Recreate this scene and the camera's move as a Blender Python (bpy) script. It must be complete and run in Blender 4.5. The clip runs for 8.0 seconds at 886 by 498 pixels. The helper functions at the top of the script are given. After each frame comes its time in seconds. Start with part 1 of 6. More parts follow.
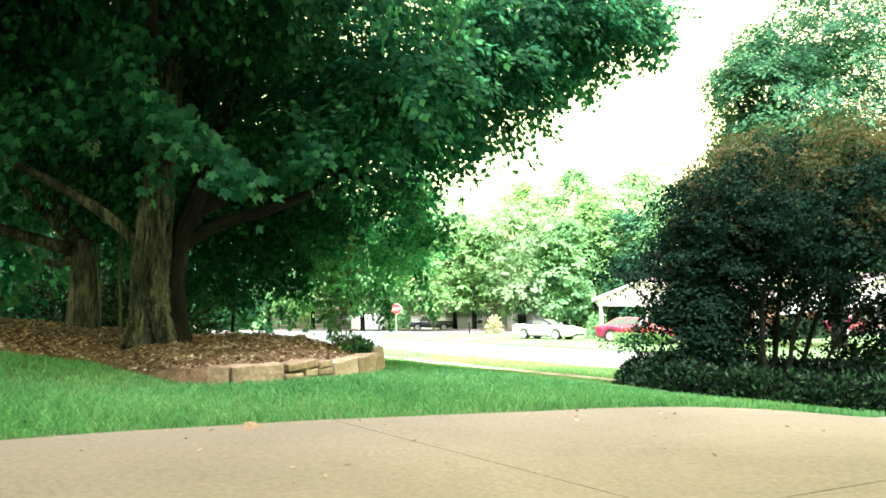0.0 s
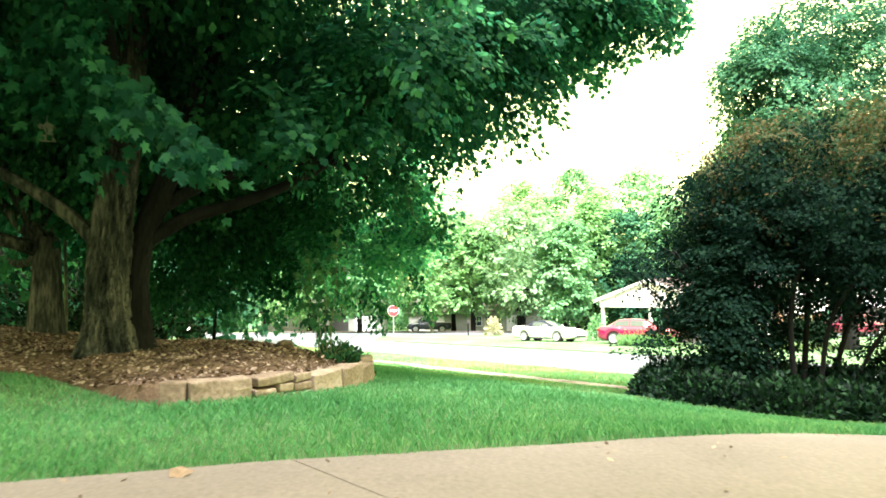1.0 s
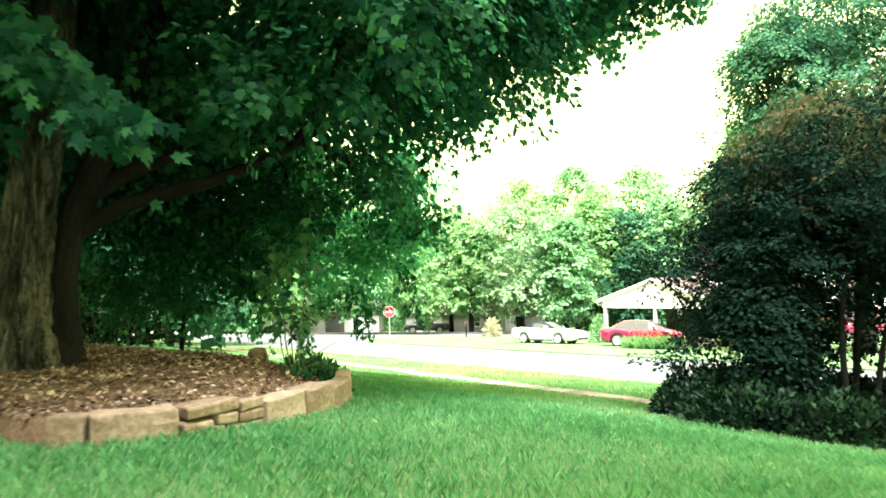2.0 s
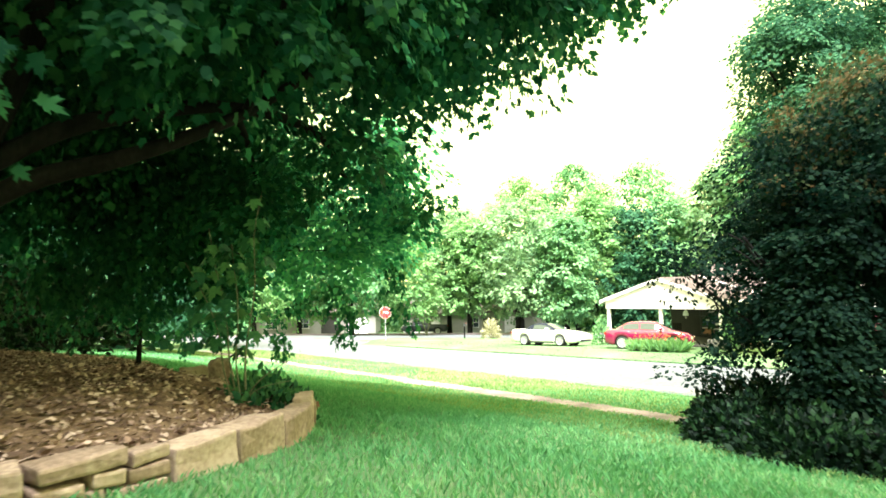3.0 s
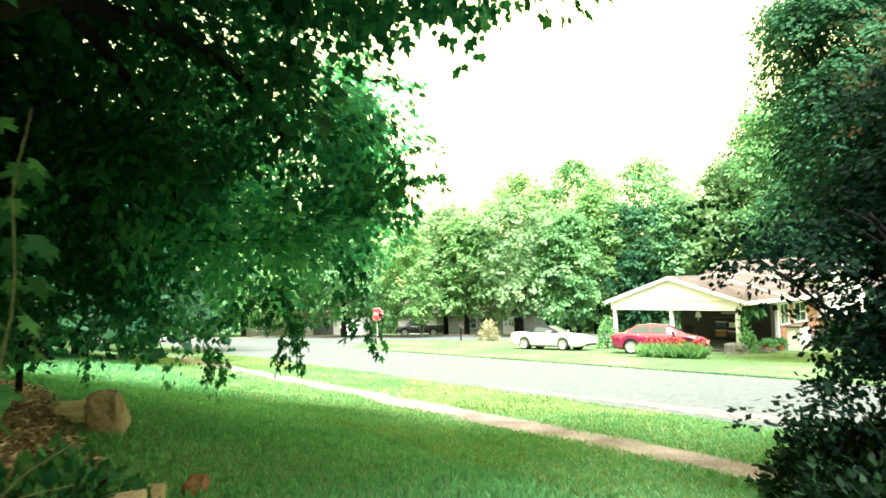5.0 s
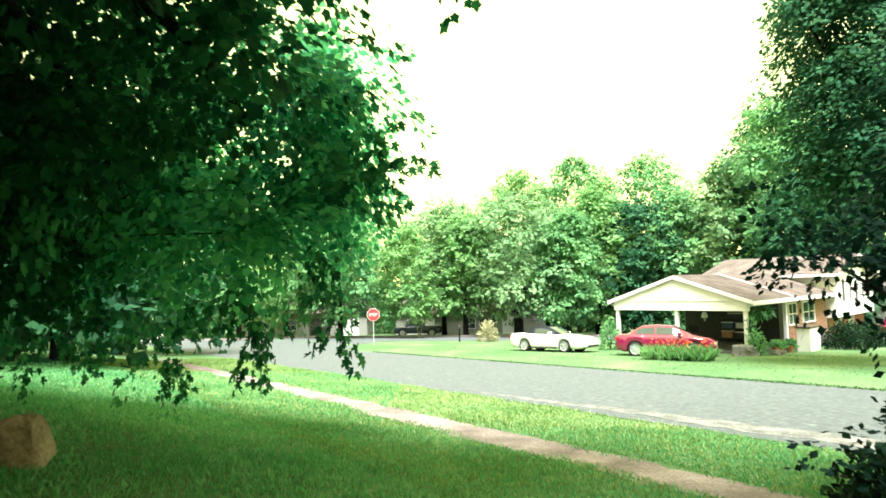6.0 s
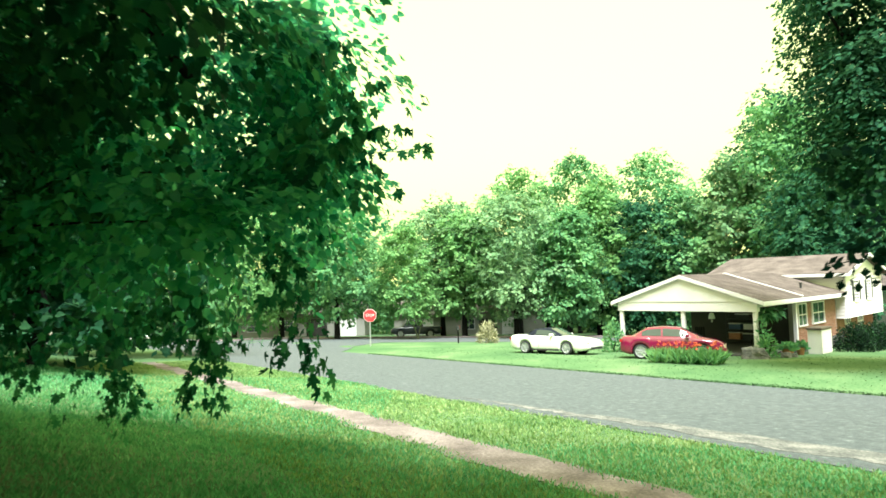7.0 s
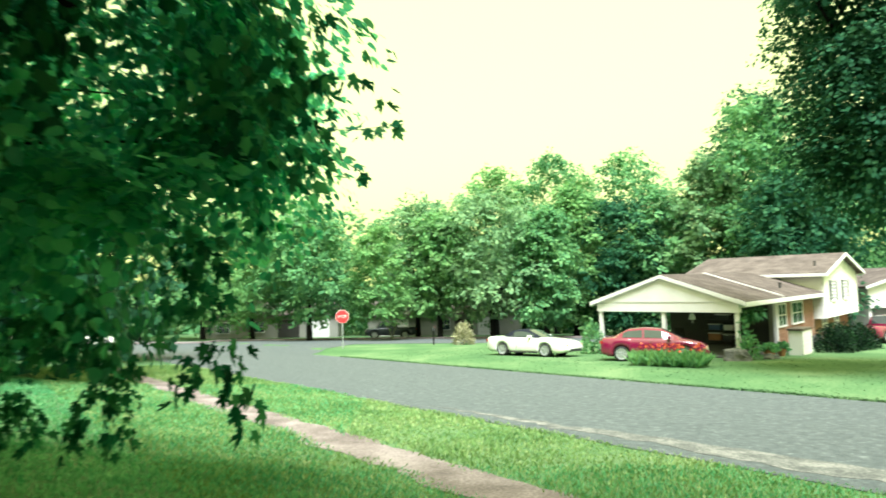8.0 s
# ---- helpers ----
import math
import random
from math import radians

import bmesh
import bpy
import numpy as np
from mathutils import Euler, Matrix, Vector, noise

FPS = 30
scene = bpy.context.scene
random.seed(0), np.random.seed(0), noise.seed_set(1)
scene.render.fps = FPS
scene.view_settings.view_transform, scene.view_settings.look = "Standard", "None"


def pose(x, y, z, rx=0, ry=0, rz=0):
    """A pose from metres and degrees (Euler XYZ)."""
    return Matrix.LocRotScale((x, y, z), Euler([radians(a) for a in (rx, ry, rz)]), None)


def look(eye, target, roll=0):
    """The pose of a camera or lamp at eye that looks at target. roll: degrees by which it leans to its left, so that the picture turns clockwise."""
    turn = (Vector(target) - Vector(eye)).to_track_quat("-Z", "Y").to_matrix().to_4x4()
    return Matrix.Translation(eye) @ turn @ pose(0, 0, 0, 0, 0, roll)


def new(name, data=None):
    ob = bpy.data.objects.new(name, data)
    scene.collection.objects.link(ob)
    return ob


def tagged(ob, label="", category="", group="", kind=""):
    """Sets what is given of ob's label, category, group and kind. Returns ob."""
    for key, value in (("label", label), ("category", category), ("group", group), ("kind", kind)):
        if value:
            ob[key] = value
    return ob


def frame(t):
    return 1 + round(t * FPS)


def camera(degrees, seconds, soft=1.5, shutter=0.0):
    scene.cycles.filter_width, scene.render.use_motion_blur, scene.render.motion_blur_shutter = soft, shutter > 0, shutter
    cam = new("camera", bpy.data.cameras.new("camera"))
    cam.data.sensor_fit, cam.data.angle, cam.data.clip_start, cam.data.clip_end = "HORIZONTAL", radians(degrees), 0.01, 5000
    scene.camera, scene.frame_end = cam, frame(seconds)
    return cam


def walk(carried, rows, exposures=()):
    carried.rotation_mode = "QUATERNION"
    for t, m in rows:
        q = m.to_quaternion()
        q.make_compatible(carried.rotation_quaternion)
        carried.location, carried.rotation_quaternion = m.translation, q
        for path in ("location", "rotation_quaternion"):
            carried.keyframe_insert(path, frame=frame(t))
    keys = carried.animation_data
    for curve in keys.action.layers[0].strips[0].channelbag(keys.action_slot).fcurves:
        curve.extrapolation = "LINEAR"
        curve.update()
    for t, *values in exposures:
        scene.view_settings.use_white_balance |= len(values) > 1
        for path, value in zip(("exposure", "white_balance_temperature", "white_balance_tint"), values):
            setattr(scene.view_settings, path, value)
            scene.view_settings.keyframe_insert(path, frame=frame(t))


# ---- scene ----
cam = camera(71.2, 8.0, soft=1.65, shutter=0.5)
METRES, EYE, TILT, LEAN, TURN = 10.0, 0.7, 3.3, 1.2, 0.0
ROWS = [
    (0.0, 0.0, 0.0, 0.0, 0.0, 0.0, -0.0),
    (0.5, 0.0012, 0.039, -0.0027, -0.05, 0.06, 0.05),
    (1.0, 0.003, 0.0996, -0.0068, -0.14, 0.12, 0.13),
    (1.5, 0.0063, 0.1667, -0.0104, -0.23, 0.13, 0.17),
    (3.0, 0.0215, 0.3884, -0.0233, -0.43, 0.14, 0.27),
    (3.5, 0.0259, 0.4582, -0.0264, -0.48, 0.12, 0.3),
    (4.0, 0.0317, 0.5309, -0.0295, -0.54, 0.11, 0.34),
    (4.5, 0.0399, 0.5938, -0.033, -0.58, 0.1, 0.34),
    (6.0, 0.0597, 0.7655, -0.04, -0.67, 0.03, 0.48),
    (6.5, 0.0644, 0.8198, -0.0433, -0.7, 0.01, 0.48),
    (7.0, 0.0679, 0.8786, -0.047, -0.73, 0.03, 0.48),
    (7.5, 0.071, 0.9388, -0.0508, -0.77, 0.03, 0.52),
    (7.7, 0.0718, 0.962, -0.0518, -0.82, 0.03, 0.5),
    (7.8, 0.0722, 0.9732, -0.0522, -1.15, 0.03, 0.48),
    (7.9, 0.0725, 0.9843, -0.0525, -1.95, 0.02, 0.43),
    (8.0, 0.0728, 0.9954, -0.0528, -3.0, 0.01, 0.37),
]
POSES = [(t, pose(0, 0, EYE, TILT, LEAN, TURN) @ pose(METRES * x, METRES * y, METRES * z, 90 + pitch, roll, yaw)) for t, x, y, z, yaw, pitch, roll in ROWS]
EXPOSURES = [(0.0, 3.1, 6350, 3), (1.5, 3.05, 6450, 0), (3.5, 2.8, 6650, -2), (4.5, 2.7, 6650, -3), (6.0, 2.22, 6600, -9), (8.0, 1.62, 6300, -15)]
walk(cam, POSES, EXPOSURES)

# ---- light ----
SUN_ELEVATION, SUN_AZIMUTH = radians(63), radians(171)  # azimuth clockwise from +y
world = bpy.data.worlds.new("sky")
scene.world = world
world.use_nodes = True
wn, wl = world.node_tree.nodes, world.node_tree.links
sky = wn.new("ShaderNodeTexSky")
sky.sky_type = "NISHITA"
sky.sun_disc = False
sky.sun_elevation, sky.sun_rotation = SUN_ELEVATION, SUN_AZIMUTH
sky.air_density, sky.dust_density, sky.ozone_density = 1.0, 7.0, 1.0
haze = wn.new("ShaderNodeMix")
haze.data_type = "RGBA"
haze.inputs[0].default_value = 0.5
haze.inputs[7].default_value = (17.4, 16.4, 6.0, 1)
wl.new(sky.outputs[0], haze.inputs[6])
wl.new(haze.outputs[2], wn["Background"].inputs[0])
wn["Background"].inputs[1].default_value = 0.065
sun = new("sun", bpy.data.lights.new("sun", "SUN"))
sun.data.energy, sun.data.angle, sun.data.color = 4.4, radians(32), (0.93, 0.88, 1.0)
sun_from = Vector((math.sin(SUN_AZIMUTH) * math.cos(SUN_ELEVATION), math.cos(SUN_AZIMUTH) * math.cos(SUN_ELEVATION), math.sin(SUN_ELEVATION)))
sun.matrix_world = look(sun_from * 50, (0, 0, 0))


# ---- materials ----
def material(name, colors, scale=3.0, fine=40.0, rough=0.7, bump=0.2, metal=0.0, island=0.0, per_object=0.0, spec=0.5, coat=0.0, stretch=(1, 1, 1), translucent=0.0, warp=0.0, through_gain=1.0, spread=0.4):
    """A surface with two scales of noise between its colours, fine relief, and variation per loose piece or per object."""
    m = bpy.data.materials.new(name)
    m.use_nodes = True
    n, l = m.node_tree.nodes, m.node_tree.links
    bsdf, out = n["Principled BSDF"], n["Material Output"]
    co = n.new("ShaderNodeTexCoord")
    mp = n.new("ShaderNodeMapping")
    mp.inputs["Scale"].default_value = stretch
    l.new(co.outputs["Object"], mp.inputs[0])
    big, small = n.new("ShaderNodeTexNoise"), n.new("ShaderNodeTexNoise")
    for tex, s in ((big, scale), (small, fine)):
        tex.inputs["Scale"].default_value = s
        tex.inputs["Detail"].default_value = 5
        tex.inputs["Distortion"].default_value = warp
        l.new(mp.outputs[0], tex.inputs["Vector"])
    mix = n.new("ShaderNodeMath")
    mix.operation = "MULTIPLY_ADD"
    mix.inputs[1].default_value = 0.45
    l.new(small.outputs[0], mix.inputs[0])
    half = n.new("ShaderNodeMath")
    half.operation = "MULTIPLY"
    half.inputs[1].default_value = 0.55
    l.new(big.outputs[0], half.inputs[0])
    l.new(half.outputs[0], mix.inputs[2])
    value = mix.outputs[0]
    if island or per_object:
        src = n.new("ShaderNodeNewGeometry").outputs["Random Per Island"] if island else n.new("ShaderNodeObjectInfo").outputs["Random"]
        amount = island or per_object
        rnd = n.new("ShaderNodeMath")
        rnd.operation = "MULTIPLY_ADD"
        rnd.inputs[1].default_value, rnd.inputs[2].default_value = amount, -amount / 2
        l.new(src, rnd.inputs[0])
        add = n.new("ShaderNodeMath")
        l.new(value, add.inputs[0])
        l.new(rnd.outputs[0], add.inputs[1])
        value = add.outputs[0]
    ramp = n.new("ShaderNodeValToRGB")
    e = ramp.color_ramp.elements
    span = [0.5 - spread / 2 + spread * i / max(1, len(colors) - 1) for i in range(len(colors))]
    while len(e) < len(colors):
        e.new(0.5)
    for el, p, c in zip(e, span, colors):
        el.position, el.color = p, (*c, 1)
    l.new(value, ramp.inputs[0])
    l.new(ramp.outputs[0], bsdf.inputs["Base Color"])
    bsdf.inputs["Roughness"].default_value, bsdf.inputs["Metallic"].default_value = rough, metal
    bsdf.inputs["Specular IOR Level"].default_value, bsdf.inputs["Coat Weight"].default_value = spec, coat
    if bump:
        b = n.new("ShaderNodeBump")
        b.inputs["Strength"].default_value, b.inputs["Distance"].default_value = bump, 0.02
        l.new(small.outputs[0], b.inputs["Height"])
        l.new(b.outputs[0], bsdf.inputs["Normal"])
    if translucent:
        tr, ms = n.new("ShaderNodeBsdfTranslucent"), n.new("ShaderNodeMixShader")
        ms.inputs[0].default_value = translucent
        gain = n.new("ShaderNodeVectorMath")
        gain.operation = "SCALE"
        gain.inputs["Scale"].default_value = through_gain
        l.new(ramp.outputs[0], gain.inputs[0])
        l.new(gain.outputs[0], tr.inputs[0])
        l.new(bsdf.outputs[0], ms.inputs[1])
        l.new(tr.outputs[0], ms.inputs[2])
        l.new(ms.outputs[0], out.inputs[0])
    return m


def glass(name, color=(0.02, 0.03, 0.035), rough=0.05):
    m = material(name, [color, tuple(c * 1.4 for c in color)], rough=rough, bump=0, spec=0.8)
    return m


LAWN = material("lawn_soil_and_turf", [(0.040, 0.086, 0.036), (0.080, 0.142, 0.060), (0.160, 0.21, 0.105)], 0.35, 14, 0.9, 0.6, spec=0.15, spread=0.38)
BLADE = material("grass_blade", [(0.068, 0.22, 0.088), (0.128, 0.34, 0.145), (0.26, 0.465, 0.22)], 0.5, 8, 0.6, 0, island=0.22, spec=0.2, translucent=0.35, through_gain=1.25)
# yellower than the lawn's blade, for dry grass and the sun on it
VERGE_BLADE = material("dry_sunlit_grass_blade", [(0.10, 0.20, 0.065), (0.215, 0.335, 0.112), (0.41, 0.46, 0.215)], 0.6, 8, 0.6, 0, island=0.22, spec=0.25, translucent=0.3)
CONCRETE = material("worn_concrete", [(0.15, 0.120, 0.124), (0.20, 0.160, 0.168), (0.235, 0.189, 0.197), (0.29, 0.235, 0.245)], 0.55, 34, 0.85, 0.2, spec=0.25, spread=0.34)
OLD_CONCRETE = material("dirty_walk_concrete", [(0.10, 0.078, 0.076), (0.178, 0.139, 0.136), (0.30, 0.243, 0.243)], 1.3, 25, 0.9, 0.3, spec=0.2, spread=0.26)
ASPHALT = material("old_asphalt", [(0.036, 0.040, 0.043), (0.063, 0.070, 0.075), (0.09, 0.098, 0.103), (0.21, 0.22, 0.215)], 7.0, 32, 0.85, 0.7, spec=0.3, spread=0.44)
GRAVEL = material("pale_gravel_edge", [(0.075, 0.075, 0.074), (0.13, 0.125, 0.12), (0.23, 0.215, 0.20)], 2.5, 24, 0.9, 0.5, spec=0.2, spread=0.2)
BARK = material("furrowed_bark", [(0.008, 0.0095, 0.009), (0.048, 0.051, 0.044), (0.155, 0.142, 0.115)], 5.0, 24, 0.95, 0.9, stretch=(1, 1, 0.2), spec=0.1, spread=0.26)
# near black; on the old maple it stands for shade inside the crown
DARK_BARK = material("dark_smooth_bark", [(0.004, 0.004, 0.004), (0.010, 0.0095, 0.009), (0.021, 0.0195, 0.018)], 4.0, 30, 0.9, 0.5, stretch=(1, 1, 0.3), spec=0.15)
STEM = material("pale_sapling_bark", [(0.06, 0.066, 0.045), (0.115, 0.125, 0.08), (0.20, 0.20, 0.13)], 6.0, 50, 0.8, 0.2, spec=0.2)
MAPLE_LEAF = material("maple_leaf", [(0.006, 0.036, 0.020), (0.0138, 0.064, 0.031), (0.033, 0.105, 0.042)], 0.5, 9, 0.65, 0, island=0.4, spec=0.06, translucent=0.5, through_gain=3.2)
# lighter copy of the maple leaf, with light from the street in its colour
LIT_MAPLE_LEAF = material("lit_maple_leaf", [(0.024, 0.106, 0.063), (0.047, 0.165, 0.09), (0.09, 0.245, 0.112)], 0.5, 9, 0.5, 0, island=0.5, spec=0.1, translucent=0.5, through_gain=4.1)
# brighter maple leaf; the open sky's light on outer boughs is in its colour
SKYLIT_MAPLE_LEAF = material("skylit_maple_leaf", [(0.009, 0.054, 0.031), (0.020, 0.094, 0.050), (0.044, 0.15, 0.066)], 0.5, 9, 0.6, 0, island=0.5, spec=0.1, translucent=0.45, through_gain=2.0)
OAK_LEAF = material("tree_leaf", [(0.085, 0.21, 0.10), (0.14, 0.30, 0.13), (0.22, 0.39, 0.155)], 0.3, 4, 0.6, 0, island=0.3, spec=0.08, translucent=0.42, through_gain=1.1)
PALE_LEAF = material("yellow_green_leaf", [(0.10, 0.235, 0.085), (0.17, 0.325, 0.12), (0.26, 0.42, 0.16)], 0.3, 4, 0.6, 0, island=0.3, spec=0.08, translucent=0.42, through_gain=1.1)
BLUE_LEAF = material("dull_green_leaf", [(0.115, 0.22, 0.115), (0.18, 0.305, 0.15), (0.27, 0.395, 0.19)], 0.3, 4, 0.6, 0, island=0.3, spec=0.08, translucent=0.42, through_gain=1.1)
SAPLING_LEAF = material("young_leaf", [(0.02, 0.085, 0.043), (0.042, 0.135, 0.058), (0.095, 0.22, 0.085)], 1.5, 30, 0.5, 0.1, island=0.5, spec=0.12, translucent=0.4)
STREET_LEAF = material("deep_green_leaf", [(0.018, 0.070, 0.040), (0.036, 0.110, 0.056), (0.068, 0.16, 0.072)], 0.3, 4, 0.6, 0, island=0.25, spec=0.06, translucent=0.4)
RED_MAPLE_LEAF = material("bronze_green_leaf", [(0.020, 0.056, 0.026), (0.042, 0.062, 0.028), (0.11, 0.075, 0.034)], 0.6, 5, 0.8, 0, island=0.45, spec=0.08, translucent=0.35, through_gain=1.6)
# green leaf darkened to hold the shade low in the japanese maple
SHADED_MAPLE_LEAF = material("shade_dark_green_leaf", [(0.0025, 0.0117, 0.009), (0.005, 0.0195, 0.012), (0.01125, 0.0312, 0.015)], 0.6, 5, 0.8, 0, island=0.3, spec=0.08, translucent=0.35, through_gain=1.6)
# darkened below leaf green, to hold the shade the bushes stand in
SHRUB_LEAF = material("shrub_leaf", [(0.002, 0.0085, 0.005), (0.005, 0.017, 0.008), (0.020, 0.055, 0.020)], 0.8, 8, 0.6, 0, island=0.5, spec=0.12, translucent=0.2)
MULCH = material("mulch", [(0.06, 0.04, 0.03), (0.14, 0.09, 0.06), (0.26, 0.18, 0.12)], 3, 30, 0.95, 0.8, spec=0.1)
STRAW = material("straw_grass", [(0.20, 0.20, 0.10), (0.34, 0.32, 0.19), (0.46, 0.43, 0.29)], 3, 20, 0.8, 0, island=0.4, spec=0.15, translucent=0.2)
LITTER = material("dead_leaf", [(0.09, 0.056, 0.044), (0.25, 0.165, 0.13), (0.48, 0.36, 0.30)], 3, 20, 0.9, 0.2, island=0.5, spec=0.15)
STONE = material("tan_sandstone", [(0.16, 0.112, 0.082), (0.27, 0.195, 0.148), (0.40, 0.31, 0.24)], 2.5, 25, 0.9, 0.45, per_object=0.2, spec=0.2, spread=0.3)
WHITE = material("white_siding_paint", [(0.66, 0.605, 0.60), (0.755, 0.70, 0.705), (0.81, 0.76, 0.77)], 0.8, 25, 0.6, 0.05)
TRIM = material("white_trim_paint", [(0.70, 0.65, 0.65), (0.78, 0.73, 0.74)], 2, 30, 0.5, 0.03)
SHINGLE = material("brown_shingle", [(0.062, 0.047, 0.045), (0.104, 0.080, 0.076), (0.152, 0.12, 0.114)], 1.2, 14, 0.9, 0.4, spec=0.2, spread=0.25)
BRICK = material("red_brown_brick", [(0.16, 0.075, 0.05), (0.25, 0.13, 0.09), (0.34, 0.19, 0.14)], 1.5, 16, 0.9, 0.3, spec=0.2, per_object=0.3)
MORTAR = material("grey_mortar", [(0.26, 0.24, 0.21), (0.36, 0.33, 0.29)], 3, 30, 0.95, 0.2)
# concrete darkened to hold the shade under the carport roof
SHADED_FLOOR = material("shade_dark_concrete", [(0.022, 0.021, 0.02), (0.045, 0.042, 0.04), (0.075, 0.07, 0.065)], 1.2, 20, 0.8, 0.1)
# near-black panel colour, standing for the shade inside carport, bays and porch
SHADE_PANEL = material("shade_dark_panel", [(0.02, 0.018, 0.016), (0.04, 0.035, 0.03)], 2, 20, 0.7, 0.1)
GREY_WALL = material("grey_siding", [(0.22, 0.21, 0.19), (0.31, 0.29, 0.26)], 1, 12, 0.8, 0.1)
SHUTTER = material("black_shutter", [(0.012, 0.014, 0.016), (0.025, 0.027, 0.03)], 4, 30, 0.5, 0.05)
GLASS = glass("window_glass")
CAR_GLASS = glass("car_glass", (0.025, 0.035, 0.035), 0.03)
CAR_WHITE = material("white_car_paint", [(0.74, 0.72, 0.66), (0.78, 0.76, 0.70)], 1.5, 10, 0.25, 0, coat=0.8)
CAR_RED = material("red_car_paint", [(0.15, 0.004, 0.036), (0.19, 0.006, 0.046)], 1.5, 10, 0.2, 0, coat=1.0)
CAR_BLACK = material("black_car_paint", [(0.024, 0.0286, 0.0384), (0.04, 0.0462, 0.06)], 1.5, 10, 0.3, 0, coat=0.6)
CANVAS = material("black_canvas", [(0.008, 0.010, 0.016), (0.016, 0.018, 0.026)], 6, 60, 0.9, 0.2, spec=0.12)
RUBBER = material("tyre_rubber", [(0.012, 0.012, 0.012), (0.025, 0.025, 0.025)], 6, 60, 0.85, 0.2)
ALLOY = material("wheel_alloy", [(0.42, 0.42, 0.42), (0.55, 0.55, 0.55)], 6, 60, 0.35, 0, metal=0.5)
PLASTIC = material("black_plastic", [(0.015, 0.015, 0.016), (0.03, 0.03, 0.032)], 6, 60, 0.5, 0.05)
LAMP_LENS = material("headlamp_lens", [(0.42, 0.33, 0.22), (0.55, 0.46, 0.34)], 6, 60, 0.15, 0, coat=0.5)
RED_LENS = material("tail_lamp_lens", [(0.25, 0.01, 0.01), (0.35, 0.02, 0.02)], 6, 60, 0.15, 0, coat=0.5)
SIGN_RED = material("sign_red", [(0.50, 0.02, 0.03), (0.58, 0.04, 0.045)], 4, 30, 0.45, 0)
SIGN_WHITE = material("sign_white", [(0.74, 0.74, 0.72), (0.8, 0.8, 0.78)], 4, 30, 0.45, 0)
STEEL = material("galvanised_steel", [(0.38, 0.38, 0.36), (0.52, 0.52, 0.5)], 5, 50, 0.5, 0.05, metal=0.6)
FLOWER = material("orange_daylily", [(0.50, 0.06, 0.03), (0.68, 0.14, 0.05)], 5, 30, 0.6, 0, island=0.4, translucent=0.2)
TERRACOTTA = material("terracotta", [(0.30, 0.13, 0.07), (0.42, 0.20, 0.11)], 5, 40, 0.8, 0.1)
BLUE_PLASTIC = material("blue_plastic", [(0.03, 0.06, 0.14), (0.05, 0.09, 0.19)], 5, 40, 0.5, 0.05)
PALE_STONE = material("pale_sandstone", [(0.32, 0.23, 0.15), (0.45, 0.34, 0.24), (0.56, 0.45, 0.33)], 4, 30, 0.9, 0.5, spec=0.2)
DARK_LID = material("dark_brown_lid", [(0.05, 0.035, 0.028), (0.085, 0.06, 0.048)], 4, 30, 0.6, 0.05)
NEST_WOOD = material("weathered_pale_wood", [(0.30, 0.29, 0.24), (0.45, 0.43, 0.37)], 5, 40, 0.8, 0.2)
rng = np.random.default_rng(7)


# ---- builders ----
def mesh_object(name, verts, faces, mat, parent=None, label="", smooth=False):
    me = bpy.data.meshes.new(name)
    me.from_pydata([tuple(v) for v in verts], [], faces)
    me.materials.append(mat)
    if smooth:
        me.shade_smooth()
    me.update()
    ob = new(name, me)
    if parent is not None:
        ob.parent = parent
    if label:
        ob["label"] = label
    return ob


def fast_mesh(name, verts, sizes, mat, parent=None):
    """A mesh of loose polygons, each with its own corners: verts (n, 3) in order, sizes the corners of each face."""
    me = bpy.data.meshes.new(name)
    n = len(verts)
    me.vertices.add(n)
    me.vertices.foreach_set("co", np.asarray(verts, dtype=np.float32).ravel())
    me.loops.add(n)
    me.loops.foreach_set("vertex_index", np.arange(n, dtype=np.int32))
    sizes = np.asarray(sizes, dtype=np.int32)
    me.polygons.add(len(sizes))
    me.polygons.foreach_set("loop_start", np.concatenate(([0], np.cumsum(sizes)[:-1])).astype(np.int32))
    me.materials.append(mat)
    me.update(calc_edges=True)
    ob = new(name, me)
    if parent is not None:
        ob.parent = parent
    return ob


def part(name, bm, mat, parent, label="", smooth=False):
    me = bpy.data.meshes.new(name)
    bm.to_mesh(me)
    bm.free()
    me.materials.append(mat)
    if smooth:
        me.shade_smooth()
    ob = new(name, me)
    if parent is not None:
        ob.parent = parent
    if label:
        ob["label"] = label
    return ob


def thing(name, m, label, category, group="", kind=""):
    ob = new(name)
    ob.empty_display_size = 0.2
    ob.matrix_world = m
    return tagged(ob, label, category, group, kind)


def box(bm, x0, y0, z0, x1, y1, z1, bevel=0.0):
    made = bmesh.ops.create_cube(bm, size=1.0, matrix=Matrix.Translation(((x0 + x1) / 2, (y0 + y1) / 2, (z0 + z1) / 2)) @ Matrix.Diagonal((abs(x1 - x0), abs(y1 - y0), abs(z1 - z0), 1)))
    if bevel:
        edges = list({e for v in made["verts"] for e in v.link_edges})
        bmesh.ops.bevel(bm, geom=edges, offset=bevel, segments=2, affect="EDGES", profile=0.6)
    return bm


def boxed(name, dims, mat, parent, bevel=0.0, label=""):
    return part(name, box(bmesh.new(), *dims, bevel), mat, parent, label)


